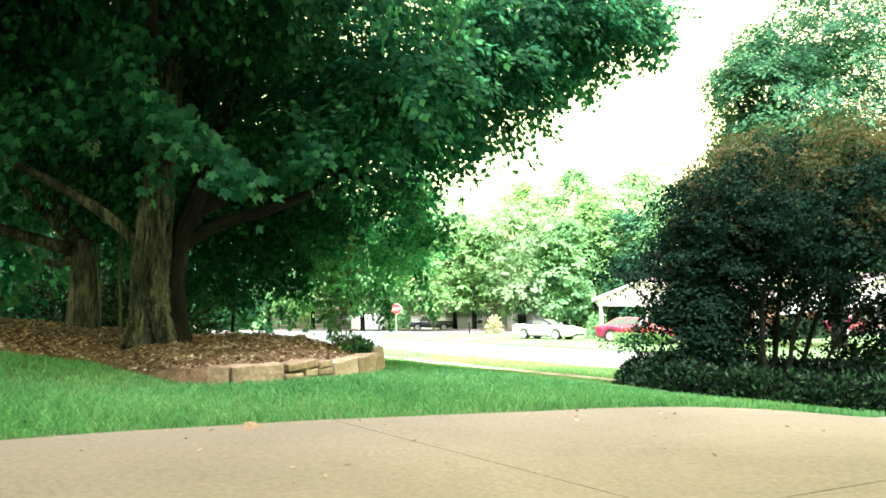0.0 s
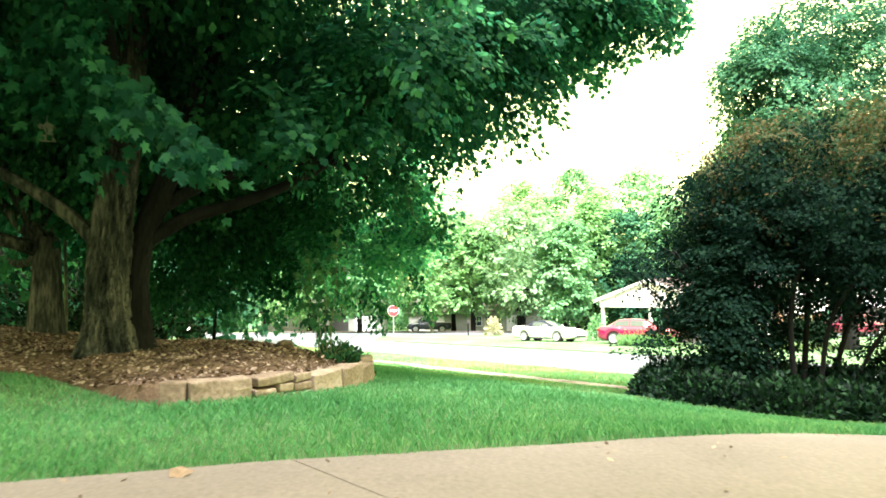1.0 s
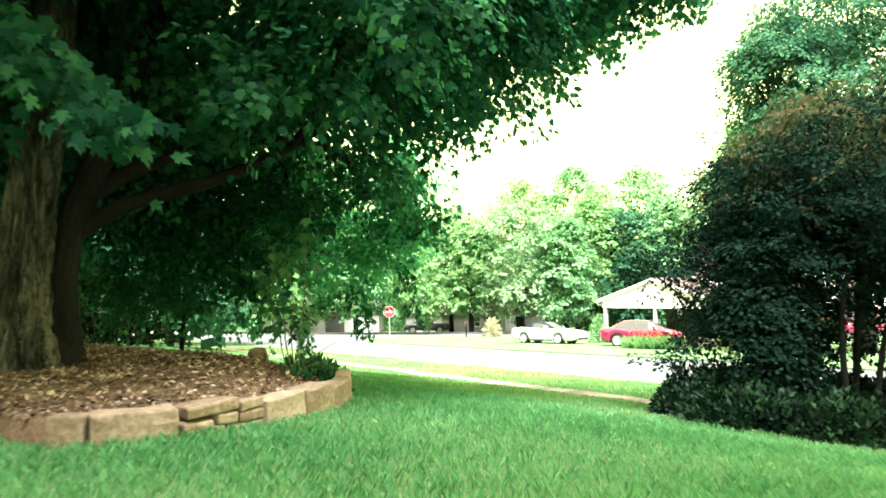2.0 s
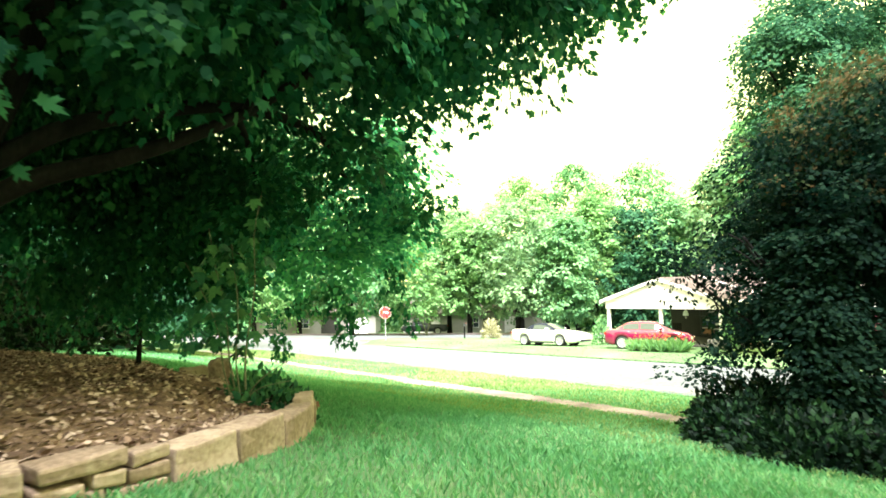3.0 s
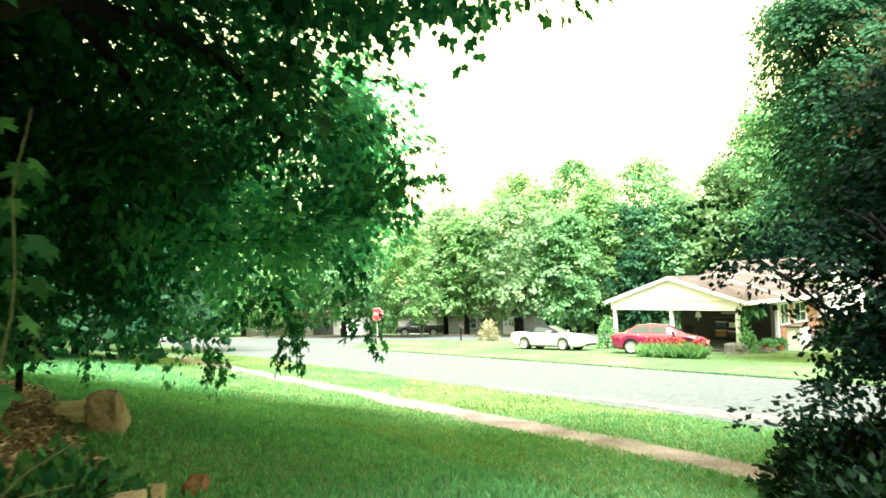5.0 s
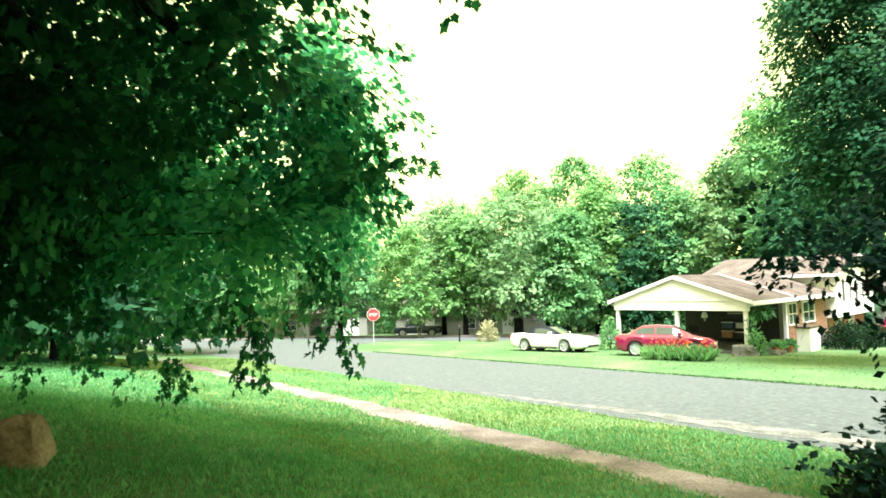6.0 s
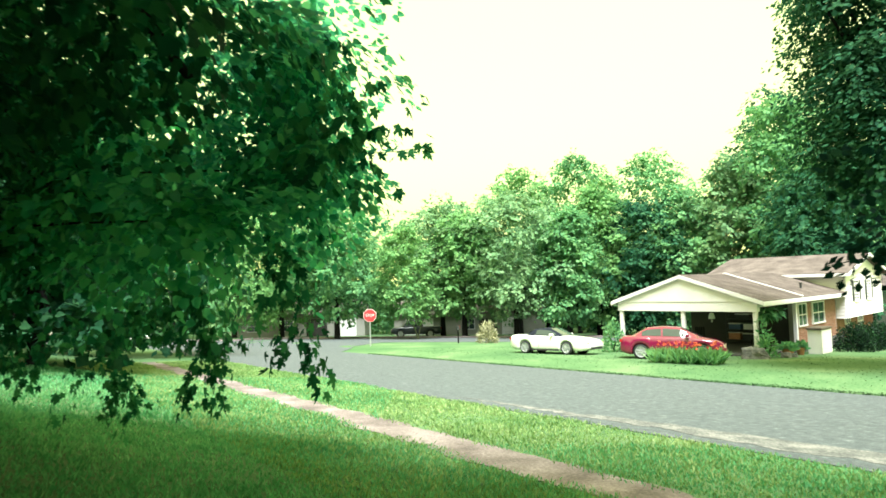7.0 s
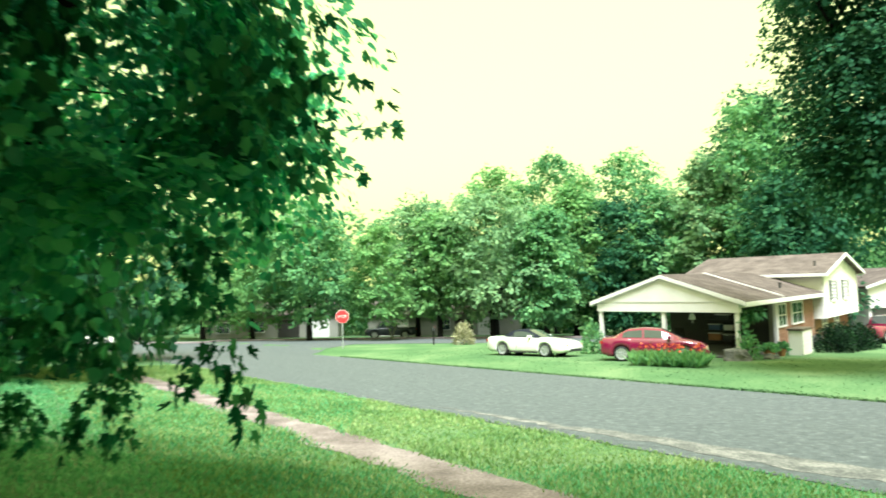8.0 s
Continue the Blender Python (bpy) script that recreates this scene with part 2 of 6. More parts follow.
def tube(bm, points, radii, seg=12, rough=0.0, furrow=0.0, seed=0):
    """A tapered, bent tube along points; rough: uneven radius, furrow: upright ridges as on bark."""
    pts = [Vector(p) for p in points]
    rings = []
    side = Vector((1, 0, 0))
    for i, p in enumerate(pts):
        way = (pts[min(i + 1, len(pts) - 1)] - pts[max(i - 1, 0)]).normalized()
        side = (side - way * side.dot(way))
        side = side.normalized() if side.length > 1e-3 else way.orthogonal().normalized()
        up = way.cross(side)
        ring = []
        for k in range(seg):
            a = 2 * math.pi * k / seg
            r = radii[i]
            if rough:
                r *= 1 + rough * noise.noise(Vector((math.cos(a) * 1.5 + seed, math.sin(a) * 1.5, p.z * 1.2 + i * 0.02)))
            if furrow:
                wave = 0.25 * noise.noise(Vector((math.cos(a) * 3, math.sin(a) * 3, p.z * 2.5 + seed)))
                n1 = abs(noise.noise(Vector((math.cos(a + wave) * 10 + seed, math.sin(a + wave) * 10, p.z * 1.5))))
                n2 = noise.noise(Vector((math.cos(a) * 18 + seed, math.sin(a) * 18, p.z * 9)))
                n3 = abs(noise.noise(Vector((math.cos(a) * 9 + seed, math.sin(a) * 9, p.z * 8 + 7))))
                r += furrow * (min(1, n1 * 4.5) * min(1, 0.35 + n3 * 4.5) - 0.6 + 0.25 * n2)
            ring.append(bm.verts.new(p + (side * math.cos(a) + up * math.sin(a)) * r))
        rings.append(ring)
    for a, b in zip(rings, rings[1:]):
        for k in range(seg):
            bm.faces.new((a[k], a[(k + 1) % seg], b[(k + 1) % seg], b[k]))
    bm.faces.new(rings[-1])
    bm.faces.new(rings[0][::-1])
    return bm


def bend(points, n):
    """n points on a smooth line through the given ones."""
    pts = [Vector(p) for p in points]
    out = []
    for i in range(n):
        f = i / (n - 1) * (len(pts) - 1)
        k = min(int(f), len(pts) - 2)
        t = f - k
        p0, p1, p2, p3 = pts[max(k - 1, 0)], pts[k], pts[k + 1], pts[min(k + 2, len(pts) - 1)]
        out.append(0.5 * (2 * p1 + (p2 - p0) * t + (2 * p0 - 5 * p1 + 4 * p2 - p3) * t * t + (3 * p1 - p0 - 3 * p2 + p3) * t ** 3))
    return out


def limb_mesh(bm, points, r0, r1, n=14, seg=12, furrow=0.0, rough=0.12, seed=0):
    pts = bend(points, n)
    return tube(bm, pts, [r0 + (r1 - r0) * (i / (n - 1)) ** 0.8 for i in range(n)], seg, rough, furrow, seed)


def lathe(bm, profile, seg=20, m=Matrix()):
    """A body turned about z: profile of (radius, height)."""
    rings = [[bm.verts.new(m @ Vector((r * math.cos(2 * math.pi * k / seg), r * math.sin(2 * math.pi * k / seg), z))) for k in range(seg)] for r, z in profile]
    for a, b in zip(rings, rings[1:]):
        for k in range(seg):
            bm.faces.new((a[k], a[(k + 1) % seg], b[(k + 1) % seg], b[k]))
    return bm


MAPLE = np.array([(0, 0.0), (0.30, -0.03), (0.33, 0.20), (0.52, 0.46), (0.27, 0.58), (0.0, 1.0), (-0.27, 0.58), (-0.52, 0.46), (-0.33, 0.20), (-0.30, -0.03)])
HALF_LEAF = [(0.03, 0.0), (0.30, -0.06), (0.25, 0.08), (0.36, 0.13), (0.23, 0.22), (0.53, 0.36), (0.45, 0.45), (0.52, 0.58), (0.30, 0.50), (0.17, 0.46), (0.22, 0.72), (0.12, 0.70)]
FULL_MAPLE = np.array(HALF_LEAF + [(0, 1.0)] + [(-a, b) for a, b in HALF_LEAF[::-1]])
PALM = np.array([(0, 0), (0.40, 0.15), (0.20, 0.38), (0.36, 0.78), (0.0, 1.0), (-0.36, 0.78), (-0.20, 0.38), (-0.40, 0.15)])
OVAL = np.array([(0, 0), (0.26, 0.28), (0.24, 0.6), (0, 1.0), (-0.24, 0.6), (-0.26, 0.28)])
BROAD = np.array([(0, 0), (0.42, 0.10), (0.40, 0.55), (0.0, 1.0), (-0.40, 0.52), (-0.44, 0.12)])
TUFT = np.array([(0, 0), (0.40, 0.45), (0.02, 1.0), (-0.38, 0.5)])
CLUMP = np.array([(0, -0.05), (0.42, 0.12), (0.30, 0.45), (0.48, 0.72), (0.05, 1.0), (-0.36, 0.80), (-0.30, 0.42), (-0.50, 0.2)])


def leaves(name, places, tips, normals, sizes, shape, mat, parent=None, curl=0.15):
    """Many single leaves: each starts at its place, points along its tip direction and faces its normal."""
    places, tips, normals = (np.asarray(a, dtype=np.float64) for a in (places, tips, normals))
    tips = tips / np.linalg.norm(tips, axis=1, keepdims=True)
    side = np.cross(tips, normals)
    side /= np.linalg.norm(side, axis=1, keepdims=True) + 1e-9
    face = np.cross(side, tips)
    s = np.asarray(sizes)[:, None, None]
    lift = -curl * (shape[:, 1] ** 2) - curl * 1.2 * np.abs(shape[:, 0])
    v = places[:, None, :] + s * (side[:, None, :] * shape[None, :, :1] + tips[:, None, :] * shape[None, :, 1:] + face[:, None, :] * lift[None, :, None])
    return fast_mesh(name, v.reshape(-1, 3), np.full(len(places), len(shape)), mat, parent)


def unit(n, r=None):
    v = (r or rng).normal(size=(n, 3))
    return v / np.linalg.norm(v, axis=1, keepdims=True)


def crown_sprays(blobs, per, radius, size, droop=0.5, inner=0.55, flat=0.35, puff=0.35):
    """Leaf places for a crown: sprays of leaves spread through the outer part of several rounded masses."""
    P, T, N, S = [], [], [], []
    for cx, cy, cz, rx, ry, rz, count in blobs:
        d = unit(count)
        r = inner + (1.06 - inner) * rng.random(count) ** 0.6
        r *= 1 + 0.16 * np.sin(d[:, 0] * 8 + cx) * np.sin(d[:, 1] * 7 + cy) + 0.10 * np.sin(d[:, 2] * 11 + cz * 3)
        r = np.minimum(r, 1.08)
        c = np.array((cx, cy, cz)) + d * r[:, None] * np.array((rx, ry, rz))
        out = d * np.array((1 / rx, 1 / ry, 1 / rz))
        out /= np.linalg.norm(out, axis=1, keepdims=True)
        way = out * np.array((1, 1, 0.5)) + np.array((0, 0, -droop)) + 0.35 * unit(count)
        way /= np.linalg.norm(way, axis=1, keepdims=True)
        side = np.cross(way, np.array((0, 0, 1.0)) + 0.3 * unit(count))
        side /= np.linalg.norm(side, axis=1, keepdims=True)
        top = np.cross(side, way)
        along = (rng.random((count, per)) - 0.5) * 2 * radius
        across = (rng.random((count, per)) - 0.5) * 1.3 * radius * (1 - 0.4 * np.abs(along) / radius)
        thick = rng.normal(size=(count, per)) * radius * flat * 0.5
        p = c[:, None] + way[:, None] * along[..., None] + side[:, None] * across[..., None] + top[:, None] * thick[..., None]
        p[..., 2] -= 0.25 * (along / radius) ** 2 * radius * (along > 0)
        t = way[:, None] * 0.8 + side[:, None] * (across / radius)[..., None] * 1.4 + np.array((0, 0, -droop)) + 0.35 * rng.normal(size=p.shape)
        nn = top[:, None] * 1.0 + 0.3 * rng.normal(size=p.shape) + out[:, None] * puff
        P.append(p.reshape(-1, 3)), T.append(t.reshape(-1, 3)), N.append(nn.reshape(-1, 3))
        S.append(size * (0.6 + 0.7 * rng.random(count * per)))
    return np.concatenate(P), np.concatenate(T), np.concatenate(N), np.concatenate(S)


# ---- ground ----
def smooth_step(a, b, v):
    t = np.clip((v - a) / (b - a), 0, 1)
    return t * t * (3 - 2 * t)


def across(x, y):
    """Distance across the street's line from the first camera's side."""
    return 0.824 * x + 0.566 * y


def height(x, y):
    """The height of the turf: it falls towards the street and on beyond it, and rises to the wooded side."""
    x, y = np.asarray(x, dtype=float), np.asarray(y, dtype=float)
    u = across(x, y)
    z = -0.7 * smooth_step(3.5, 11.5, u) - 0.07 * smooth_step(11.5, 15, u) + 0.17 * smooth_step(24.3, 26.5, u)
    z = z - 0.056 * np.clip(y, -40, 95) - 0.021 * np.clip(x, -60, 60)
    z = z + 0.75 * smooth_step(2.3, 9.0, -x) * smooth_step(4.0, 7.0, y) * (1 - smooth_step(9.5, 22, y))
    return z


def ground_z(x, y):
    return float(height(x, y))


def grid_sheet(name, xs, ys, lift, mat, kind, label="", zf=height):
    X, Y = np.meshgrid(xs, ys)
    Z = zf(X, Y) + lift
    v = np.stack((X, Y, Z), -1).reshape(-1, 3)
    nx = len(xs)
    f = [(j * nx + i, j * nx + i + 1, (j + 1) * nx + i + 1, (j + 1) * nx + i) for j in range(len(ys) - 1) for i in range(nx - 1)]
    ob = mesh_object(name, v, f, mat, smooth=True)
    return tagged(ob, label, "", "", kind)


xs = np.concatenate((np.linspace(-900, -70, 8), np.linspace(-60, -16, 23), np.linspace(-15, 15, 121), np.linspace(16, 60, 45), np.linspace(70, 900, 8)))
ys = np.concatenate((np.linspace(-500, -40, 6), np.linspace(-30, -2, 15), np.linspace(-1, 30, 125), np.linspace(31, 95, 65), np.linspace(110, 1500, 10)))
def drive_edge(x):
    """The curved edge of the driveway, where the lawn begins."""
    return 4.62 + 0.22 * x - 0.055 * x * x if x < 0 else 4.64 + 0.20 * x + 0.075 * x * x


def turf(x, y):
    """The sheet of ground: the turf, dug out under the driveway."""
    e = np.vectorize(drive_edge)(np.clip(x, -6.5, 6.0))
    return height(x, y) - 0.06 * ((y < e - 0.05) & (y > -7.3) & (x > -9.2) & (x < 7.2))


tagged(grid_sheet("ground", xs, ys, 0.0, LAWN, "structure", zf=turf), "green mown lawn sloping down to the street", "ground")


def street_strip(name, u0, u1, v0, v1, lift, mat, label, thick=0.08, step=1.0, wobble=0.0, seed=0.0, taper=0.0):
    """A paved strip along the street's line, from u0 to u1 across it and v0 to v1 along it, with sides."""
    n = int((v1 - v0) / step) + 1
    m = max(3, int((u1 - u0) / 1.2) + 2)
    verts, faces = [], []
    for j in range(n):
        v = v0 + (v1 - v0) * j / (n - 1)
        w0 = wobble * noise.noise(Vector((v * 0.9, seed, 0))) + 0.5 * wobble * noise.noise(Vector((v * 3.1, seed, 4)))
        w1 = wobble * noise.noise(Vector((v * 0.9, seed, 9))) + 0.5 * wobble * noise.noise(Vector((v * 3.1, seed, 14)))
        wide = min(1.0, max(0.02, (v1 - v) / taper)) if taper else 1.0
        for i in range(m):
            u = u0 + w0 + (u1 + w1 - u0 - w0) * wide * i / (m - 1)
            x, y = 0.824 * u - 0.566 * v, 0.566 * u + 0.824 * v
            verts.append((x, y, ground_z(x, y) + lift))
    base = len(verts)
    for j in range(n):
        for i in (0, m - 1):
            x, y, z = verts[j * m + i]
            verts.append((x, y, z - thick))
    for j in range(n - 1):
        for i in range(m - 1):
            a = j * m + i
            faces.append((a, a + 1, a + m + 1, a + m))
        b = base + 2 * j
        faces.append((j * m, (j + 1) * m, b + 2, b))
        faces.append((j * m + m - 1, b + 1, b + 3, (j + 1) * m + m - 1))
    ob = mesh_object(name, verts, faces, mat, smooth=False)
    return tagged(ob, label, name, "", "structure")


street_strip("road", 14.6, 23.3, -80, 110, 0.015, ASPHALT, "grey weathered asphalt street with a worn surface", wobble=0.10)
street_strip("gravel_edge", 15.1, 16.2, -50, 20, 0.022, GRAVEL, "pale gravel washed along the street's edge", wobble=0.35, seed=3, step=0.2, taper=12)
street_strip("pavement", 10.7, 11.65, -40, 40, 0.012, OLD_CONCRETE, "narrow dirty concrete walk overgrown by grass", wobble=0.24, step=0.2, seed=7)


# the side street behind the far lawn, and its kerb
def cross_street():
    verts, faces = [], []
    places = [*np.linspace(-45, -7, 24), *np.linspace(-5.8, -3.6, 23), *np.linspace(-2.5, 45, 30)]
    n = len(places)
    for x in places:
        kerb_turn = min(1.0, max(0.0, (x + 5.6) / 1.6)) ** 0.6  # the rounded corner at the sign
        near = min(60.6, (23.3 - 0.824 * x) / 0.566 - 1.0) * (1 - kerb_turn) + (60.4 - 0.2 * max(0.0, x)) * kerb_turn
        far = 73.0 - 0.3 * x * (x > -3)
        far = max(far, near + 6)
        for i in range(8):
            y = near + (far - near) * i / 7
            verts.append((x, y, ground_z(x, y) + 0.02))
    for j in range(n - 1):
        for i in range(7):
            a = j * 8 + i
            faces.append((a, a + 8, a + 9, a + 1))
    ob = mesh_object("side_road", verts, faces, ASPHALT, smooth=True)
    tagged(ob, "grey asphalt side street meeting the main street", "road", "", "structure")
    v2, f2 = [], []
    for x in places:
        y = max(73.0 - 0.3 * x * (x > -3), 0)
        z = ground_z(x, y)
        v2 += [(x, y, z), (x, y, z + 0.16), (x, y + 0.5, z + 0.16), (x, y + 0.5, z - 0.05)]
    for j in range(n - 1):
        for k in range(3):
            a = j * 4 + k
            f2.append((a, a + 4, a + 5, a + 1))
    tagged(mesh_object("kerb", v2, f2, CONCRETE), "pale concrete kerb of the side street", "kerb", "", "structure")


cross_street()


# ---- driveway ----
def driveway():
    base = thing("driveway", Matrix(), "beige poured concrete driveway with tooled joints and specks of litter", "driveway", "", "structure")
    # three slabs, cut along the joints
    n, rows = 64, 22
    j0, j1 = Vector((-0.42, 3.93)), Vector((0.71, 2.50))
    k0, k1 = Vector((1.31, 2.49)), Vector((1.92, 2.76))
    d1, d2 = (j1 - j0).normalized(), (k1 - k0).normalized()

    def side(p, o, d):
        return d.x * (p.y - o.y) - d.y * (p.x - o.x)

    def slab(test):
        bm = bmesh.new()
        verts = {}
        for a in range(n + 1):
            x = -9 + 16 * a / n
            e = drive_edge(max(-6.5, min(6.0, x))) + 0.012 * noise.noise(Vector((x * 6, 0, 0))) + 0.03 * noise.noise(Vector((x * 1.7, 3, 0)))
            for b in range(rows + 1):
                y = -7 + (e + 7) * b / rows
                verts[a, b] = bm.verts.new((x, y, ground_z(x, y)))
        for a in range(n):
            for b in range(rows):
                bm.faces.new((verts[a, b], verts[a + 1, b], verts[a + 1, b + 1], verts[a, b + 1]))
        for o, d, keep in test:
            geom = list(bm.verts) + list(bm.edges) + list(bm.faces)
            nrm = Vector((-d.y, d.x, 0)) * keep
            bmesh.ops.bisect_plane(bm, geom=geom, plane_co=Vector((o.x, o.y, 0)) + nrm * 0.004, plane_no=nrm, clear_inner=True)
        rim = [e for e in bm.edges if e.is_boundary]
        made = bmesh.ops.extrude_edge_only(bm, edges=rim)
        bmesh.ops.translate(bm, verts=[v for v in made["geom"] if isinstance(v, bmesh.types.BMVert)], vec=(0, 0, -0.1))
        part("slab", bm, CONCRETE, base)

    slab([(j0, d1, -1)])
    slab([(j0, d1, 1), (k0, d2, 1)])
    slab([(j0, d1, 1), (k0, d2, -1)])


driveway()


# ---- trees ----
def tree(name, x, y, label, blobs, leaf_mat, shape, per, radius, size, trunk_r, trunk_top, group="", bark=DARK_BARK, limbs=5, lean=(0, 0), droop=0.4, inner=0.5, seed=1, puff=0.35, flat=0.35, lower=None):
    z = ground_z(x, y)
    r = random.Random(seed)
    root = thing(name, Matrix(), label, "tree", group)
    bm = bmesh.new()
    top = Vector((x + lean[0], y + lean[1], trunk_top))
    pts = [(x, y, z - 0.15), (x + lean[0] * 0.2, y + lean[1] * 0.2, z + 0.35 * (trunk_top - z)), top]
    limb_mesh(bm, pts, trunk_r * 1.25, trunk_r * 0.7, 10, 10, seed=seed)
    part("trunk", bm, bark, root, smooth=True)
    for i in range(limbs):
        b = blobs[i % len(blobs)]
        end = Vector((b[0] + b[3] * r.uniform(-0.6, 0.6), b[1] + b[4] * r.uniform(-0.6, 0.6), b[2] + b[5] * r.uniform(-0.2, 0.7)))
        mid = top.lerp(end, 0.5) + Vector((0, 0, -0.08 * (end - top).length))
        bm = bmesh.new()
        limb_mesh(bm, [top - Vector((0, 0, 0.25)), mid, end], trunk_r * 0.55, trunk_r * 0.1, 8, 7, seed=seed + i)
        part("limb", bm, bark, root, smooth=True)
    P, T, N, S = crown_sprays(blobs, per, radius, size, droop, inner, flat, puff)
    crown = leaves("crown", P, T, N, S, shape, leaf_mat, root)
    crown["kind"] = "stuff"
    if lower:
        P, T, N, S = crown_sprays(lower[0], per, radius, size, droop, inner, flat, puff)
        crown = leaves("crown", P, T, N, S, shape, lower[1], root)
        crown["kind"] = "stuff"
    return root


# the great maple in the bed
def great_maple():
    root = thing("maple_tree", Matrix(), "large old maple with furrowed twin trunk and drooping dark crown", "tree")
    bm = bmesh.new()
    pts = bend([(-4.12, 8.70, -0.35), (-4.11, 8.70, 0.05), (-4.12, 8.72, 0.55), (-4.10, 8.76, 1.5), (-4.0, 8.95, 3.2), (-4.0, 9.3, 6.0)], 250)
    rad = []
    for p in pts:
        flare = 0.15 * math.exp(-max(0, p.z + 0.05) / 0.24)
        rad.append((0.228 + flare) * (1 - 0.10 * max(0, p.z - 1)))
    tube(bm, pts, rad, 150, 0.08, 0.062, 3)
    part("trunk", bm, BARK, root, smooth=True)
    # the rear trunk is coloured near black, as it stands in shade
    bm = bmesh.new()
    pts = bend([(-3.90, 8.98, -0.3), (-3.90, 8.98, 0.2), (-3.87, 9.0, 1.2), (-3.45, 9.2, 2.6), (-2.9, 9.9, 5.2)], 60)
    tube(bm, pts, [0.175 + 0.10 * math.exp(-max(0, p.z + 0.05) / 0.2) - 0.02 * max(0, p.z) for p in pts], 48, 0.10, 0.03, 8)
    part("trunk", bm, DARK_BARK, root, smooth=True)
    for pts, r0, r1 in (
        ([(-4.2, 8.75, 1.25), (-4.7, 8.75, 1.75), (-5.45, 8.6, 2.25), (-6.6, 8.1, 2.9), (-8.0, 7.6, 3.8)], 0.10, 0.045),
        ([(-3.88, 9.02, 1.3), (-3.3, 9.2, 1.68), (-2.55, 9.5, 1.95), (-1.7, 10.1, 2.5), (-0.6, 10.8, 3.5), (0.5, 11.3, 4.4)], 0.105, 0.04),
        ([(-3.82, 9.1, 1.7), (-3.0, 9.6, 2.3), (-2.0, 10.6, 2.7), (-1.4, 12.2, 2.8), (-1.2, 13.6, 2.4)], 0.11, 0.035),
        ([(-4.0, 8.9, 2.4), (-3.8, 8.2, 3.2), (-3.4, 7.2, 3.9), (-2.8, 6.2, 4.4)], 0.13, 0.04),
        ([(-4.0, 9.1, 3.6), (-5.0, 10.5, 5.0), (-6.5, 12.2, 6.4)], 0.15, 0.05),
        ([(-4.0, 9.2, 4.5), (-2.5, 10.5, 6.5), (-1.0, 11.5, 8.0)], 0.14, 0.04),
        ([(-2.0, 10.6, 2.7), (-2.4, 12.6, 2.6), (-2.7, 14.6, 1.4)], 0.06, 0.015),
        ([(-1.7, 10.1, 2.5), (-1.2, 9.2, 2.7), (-0.8, 8.2, 2.9)], 0.05, 0.015),
    ):
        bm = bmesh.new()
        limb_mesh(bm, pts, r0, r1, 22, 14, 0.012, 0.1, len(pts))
        # left limb in grey bark; the others darkened for the crown's shade
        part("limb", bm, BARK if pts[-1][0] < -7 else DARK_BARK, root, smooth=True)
    near = [
        (-6.6, 7.6, 2.6, 1.1, 0.9, 0.7, 36),
        (-2.2, 8.2, 4.5, 2.4, 1.5, 0.5, 30), (-0.7, 9.6, 3.5, 1.7, 2.0, 0.9, 160), (0.4, 11.2, 4.2, 1.8, 1.8, 1.0, 240), (1.3, 11.6, 5.5, 1.8, 2.2, 1.1, 240),
        (-1.05, 12.6, 2.9, 1.0, 1.6, 1.25, 48), (-1.7, 8.5, 2.7, 1.2, 0.9, 0.45, 40), (2.6, 12.2, 5.7, 1.4, 1.7, 1.0, 210), (2.8, 12.6, 6.9, 1.6, 1.8, 0.8, 120),         (-0.15, 13.4, 1.75, 0.12, 0.2, 0.25, 4), (-2.7, 10.8, 3.2, 1.8, 2.0, 0.9, 40), (3.9, 12.4, 5.95, 1.1, 1.3, 0.5, 70), (-2.4, 12.4, 2.0, 1.0, 1.0, 0.7, 26),
        # back masses given the dark leaf, for the shade on the left
        (-5.0, 14.2, 1.8, 1.6, 1.2, 1.5, 68), (-3.7, 14.6, 1.75, 1.5, 1.4, 1.1, 72), (-4.4, 15.6, 2.4, 1.6, 1.2, 1.4, 50), (-2.9, 14.8, 3.7, 1.6, 1.6, 1.7, 80), (-3.4, 17.0, 2.0, 1.1, 0.8, 1.0, 48),
    ]
    P, T, N, S = crown_sprays([(*b[:6], int(b[6] * 0.8)) for b in near], 48, 0.46, 0.104, 0.38, 0.2, 0.24)
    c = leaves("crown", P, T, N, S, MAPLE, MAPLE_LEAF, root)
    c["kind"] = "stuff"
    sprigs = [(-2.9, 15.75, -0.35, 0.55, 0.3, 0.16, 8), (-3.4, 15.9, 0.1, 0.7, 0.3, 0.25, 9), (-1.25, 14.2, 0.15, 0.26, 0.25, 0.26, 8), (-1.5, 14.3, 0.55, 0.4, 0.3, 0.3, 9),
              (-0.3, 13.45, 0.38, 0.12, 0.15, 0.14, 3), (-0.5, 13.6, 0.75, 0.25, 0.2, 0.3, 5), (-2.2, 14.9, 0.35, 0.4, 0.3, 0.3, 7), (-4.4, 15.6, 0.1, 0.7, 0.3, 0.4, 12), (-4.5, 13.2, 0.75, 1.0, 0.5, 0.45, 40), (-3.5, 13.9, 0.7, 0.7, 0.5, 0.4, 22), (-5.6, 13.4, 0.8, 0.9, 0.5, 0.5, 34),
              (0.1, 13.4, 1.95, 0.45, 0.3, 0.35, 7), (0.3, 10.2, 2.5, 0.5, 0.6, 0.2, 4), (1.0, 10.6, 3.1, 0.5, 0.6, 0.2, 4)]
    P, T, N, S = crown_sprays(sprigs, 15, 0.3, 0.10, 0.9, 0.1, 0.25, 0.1)
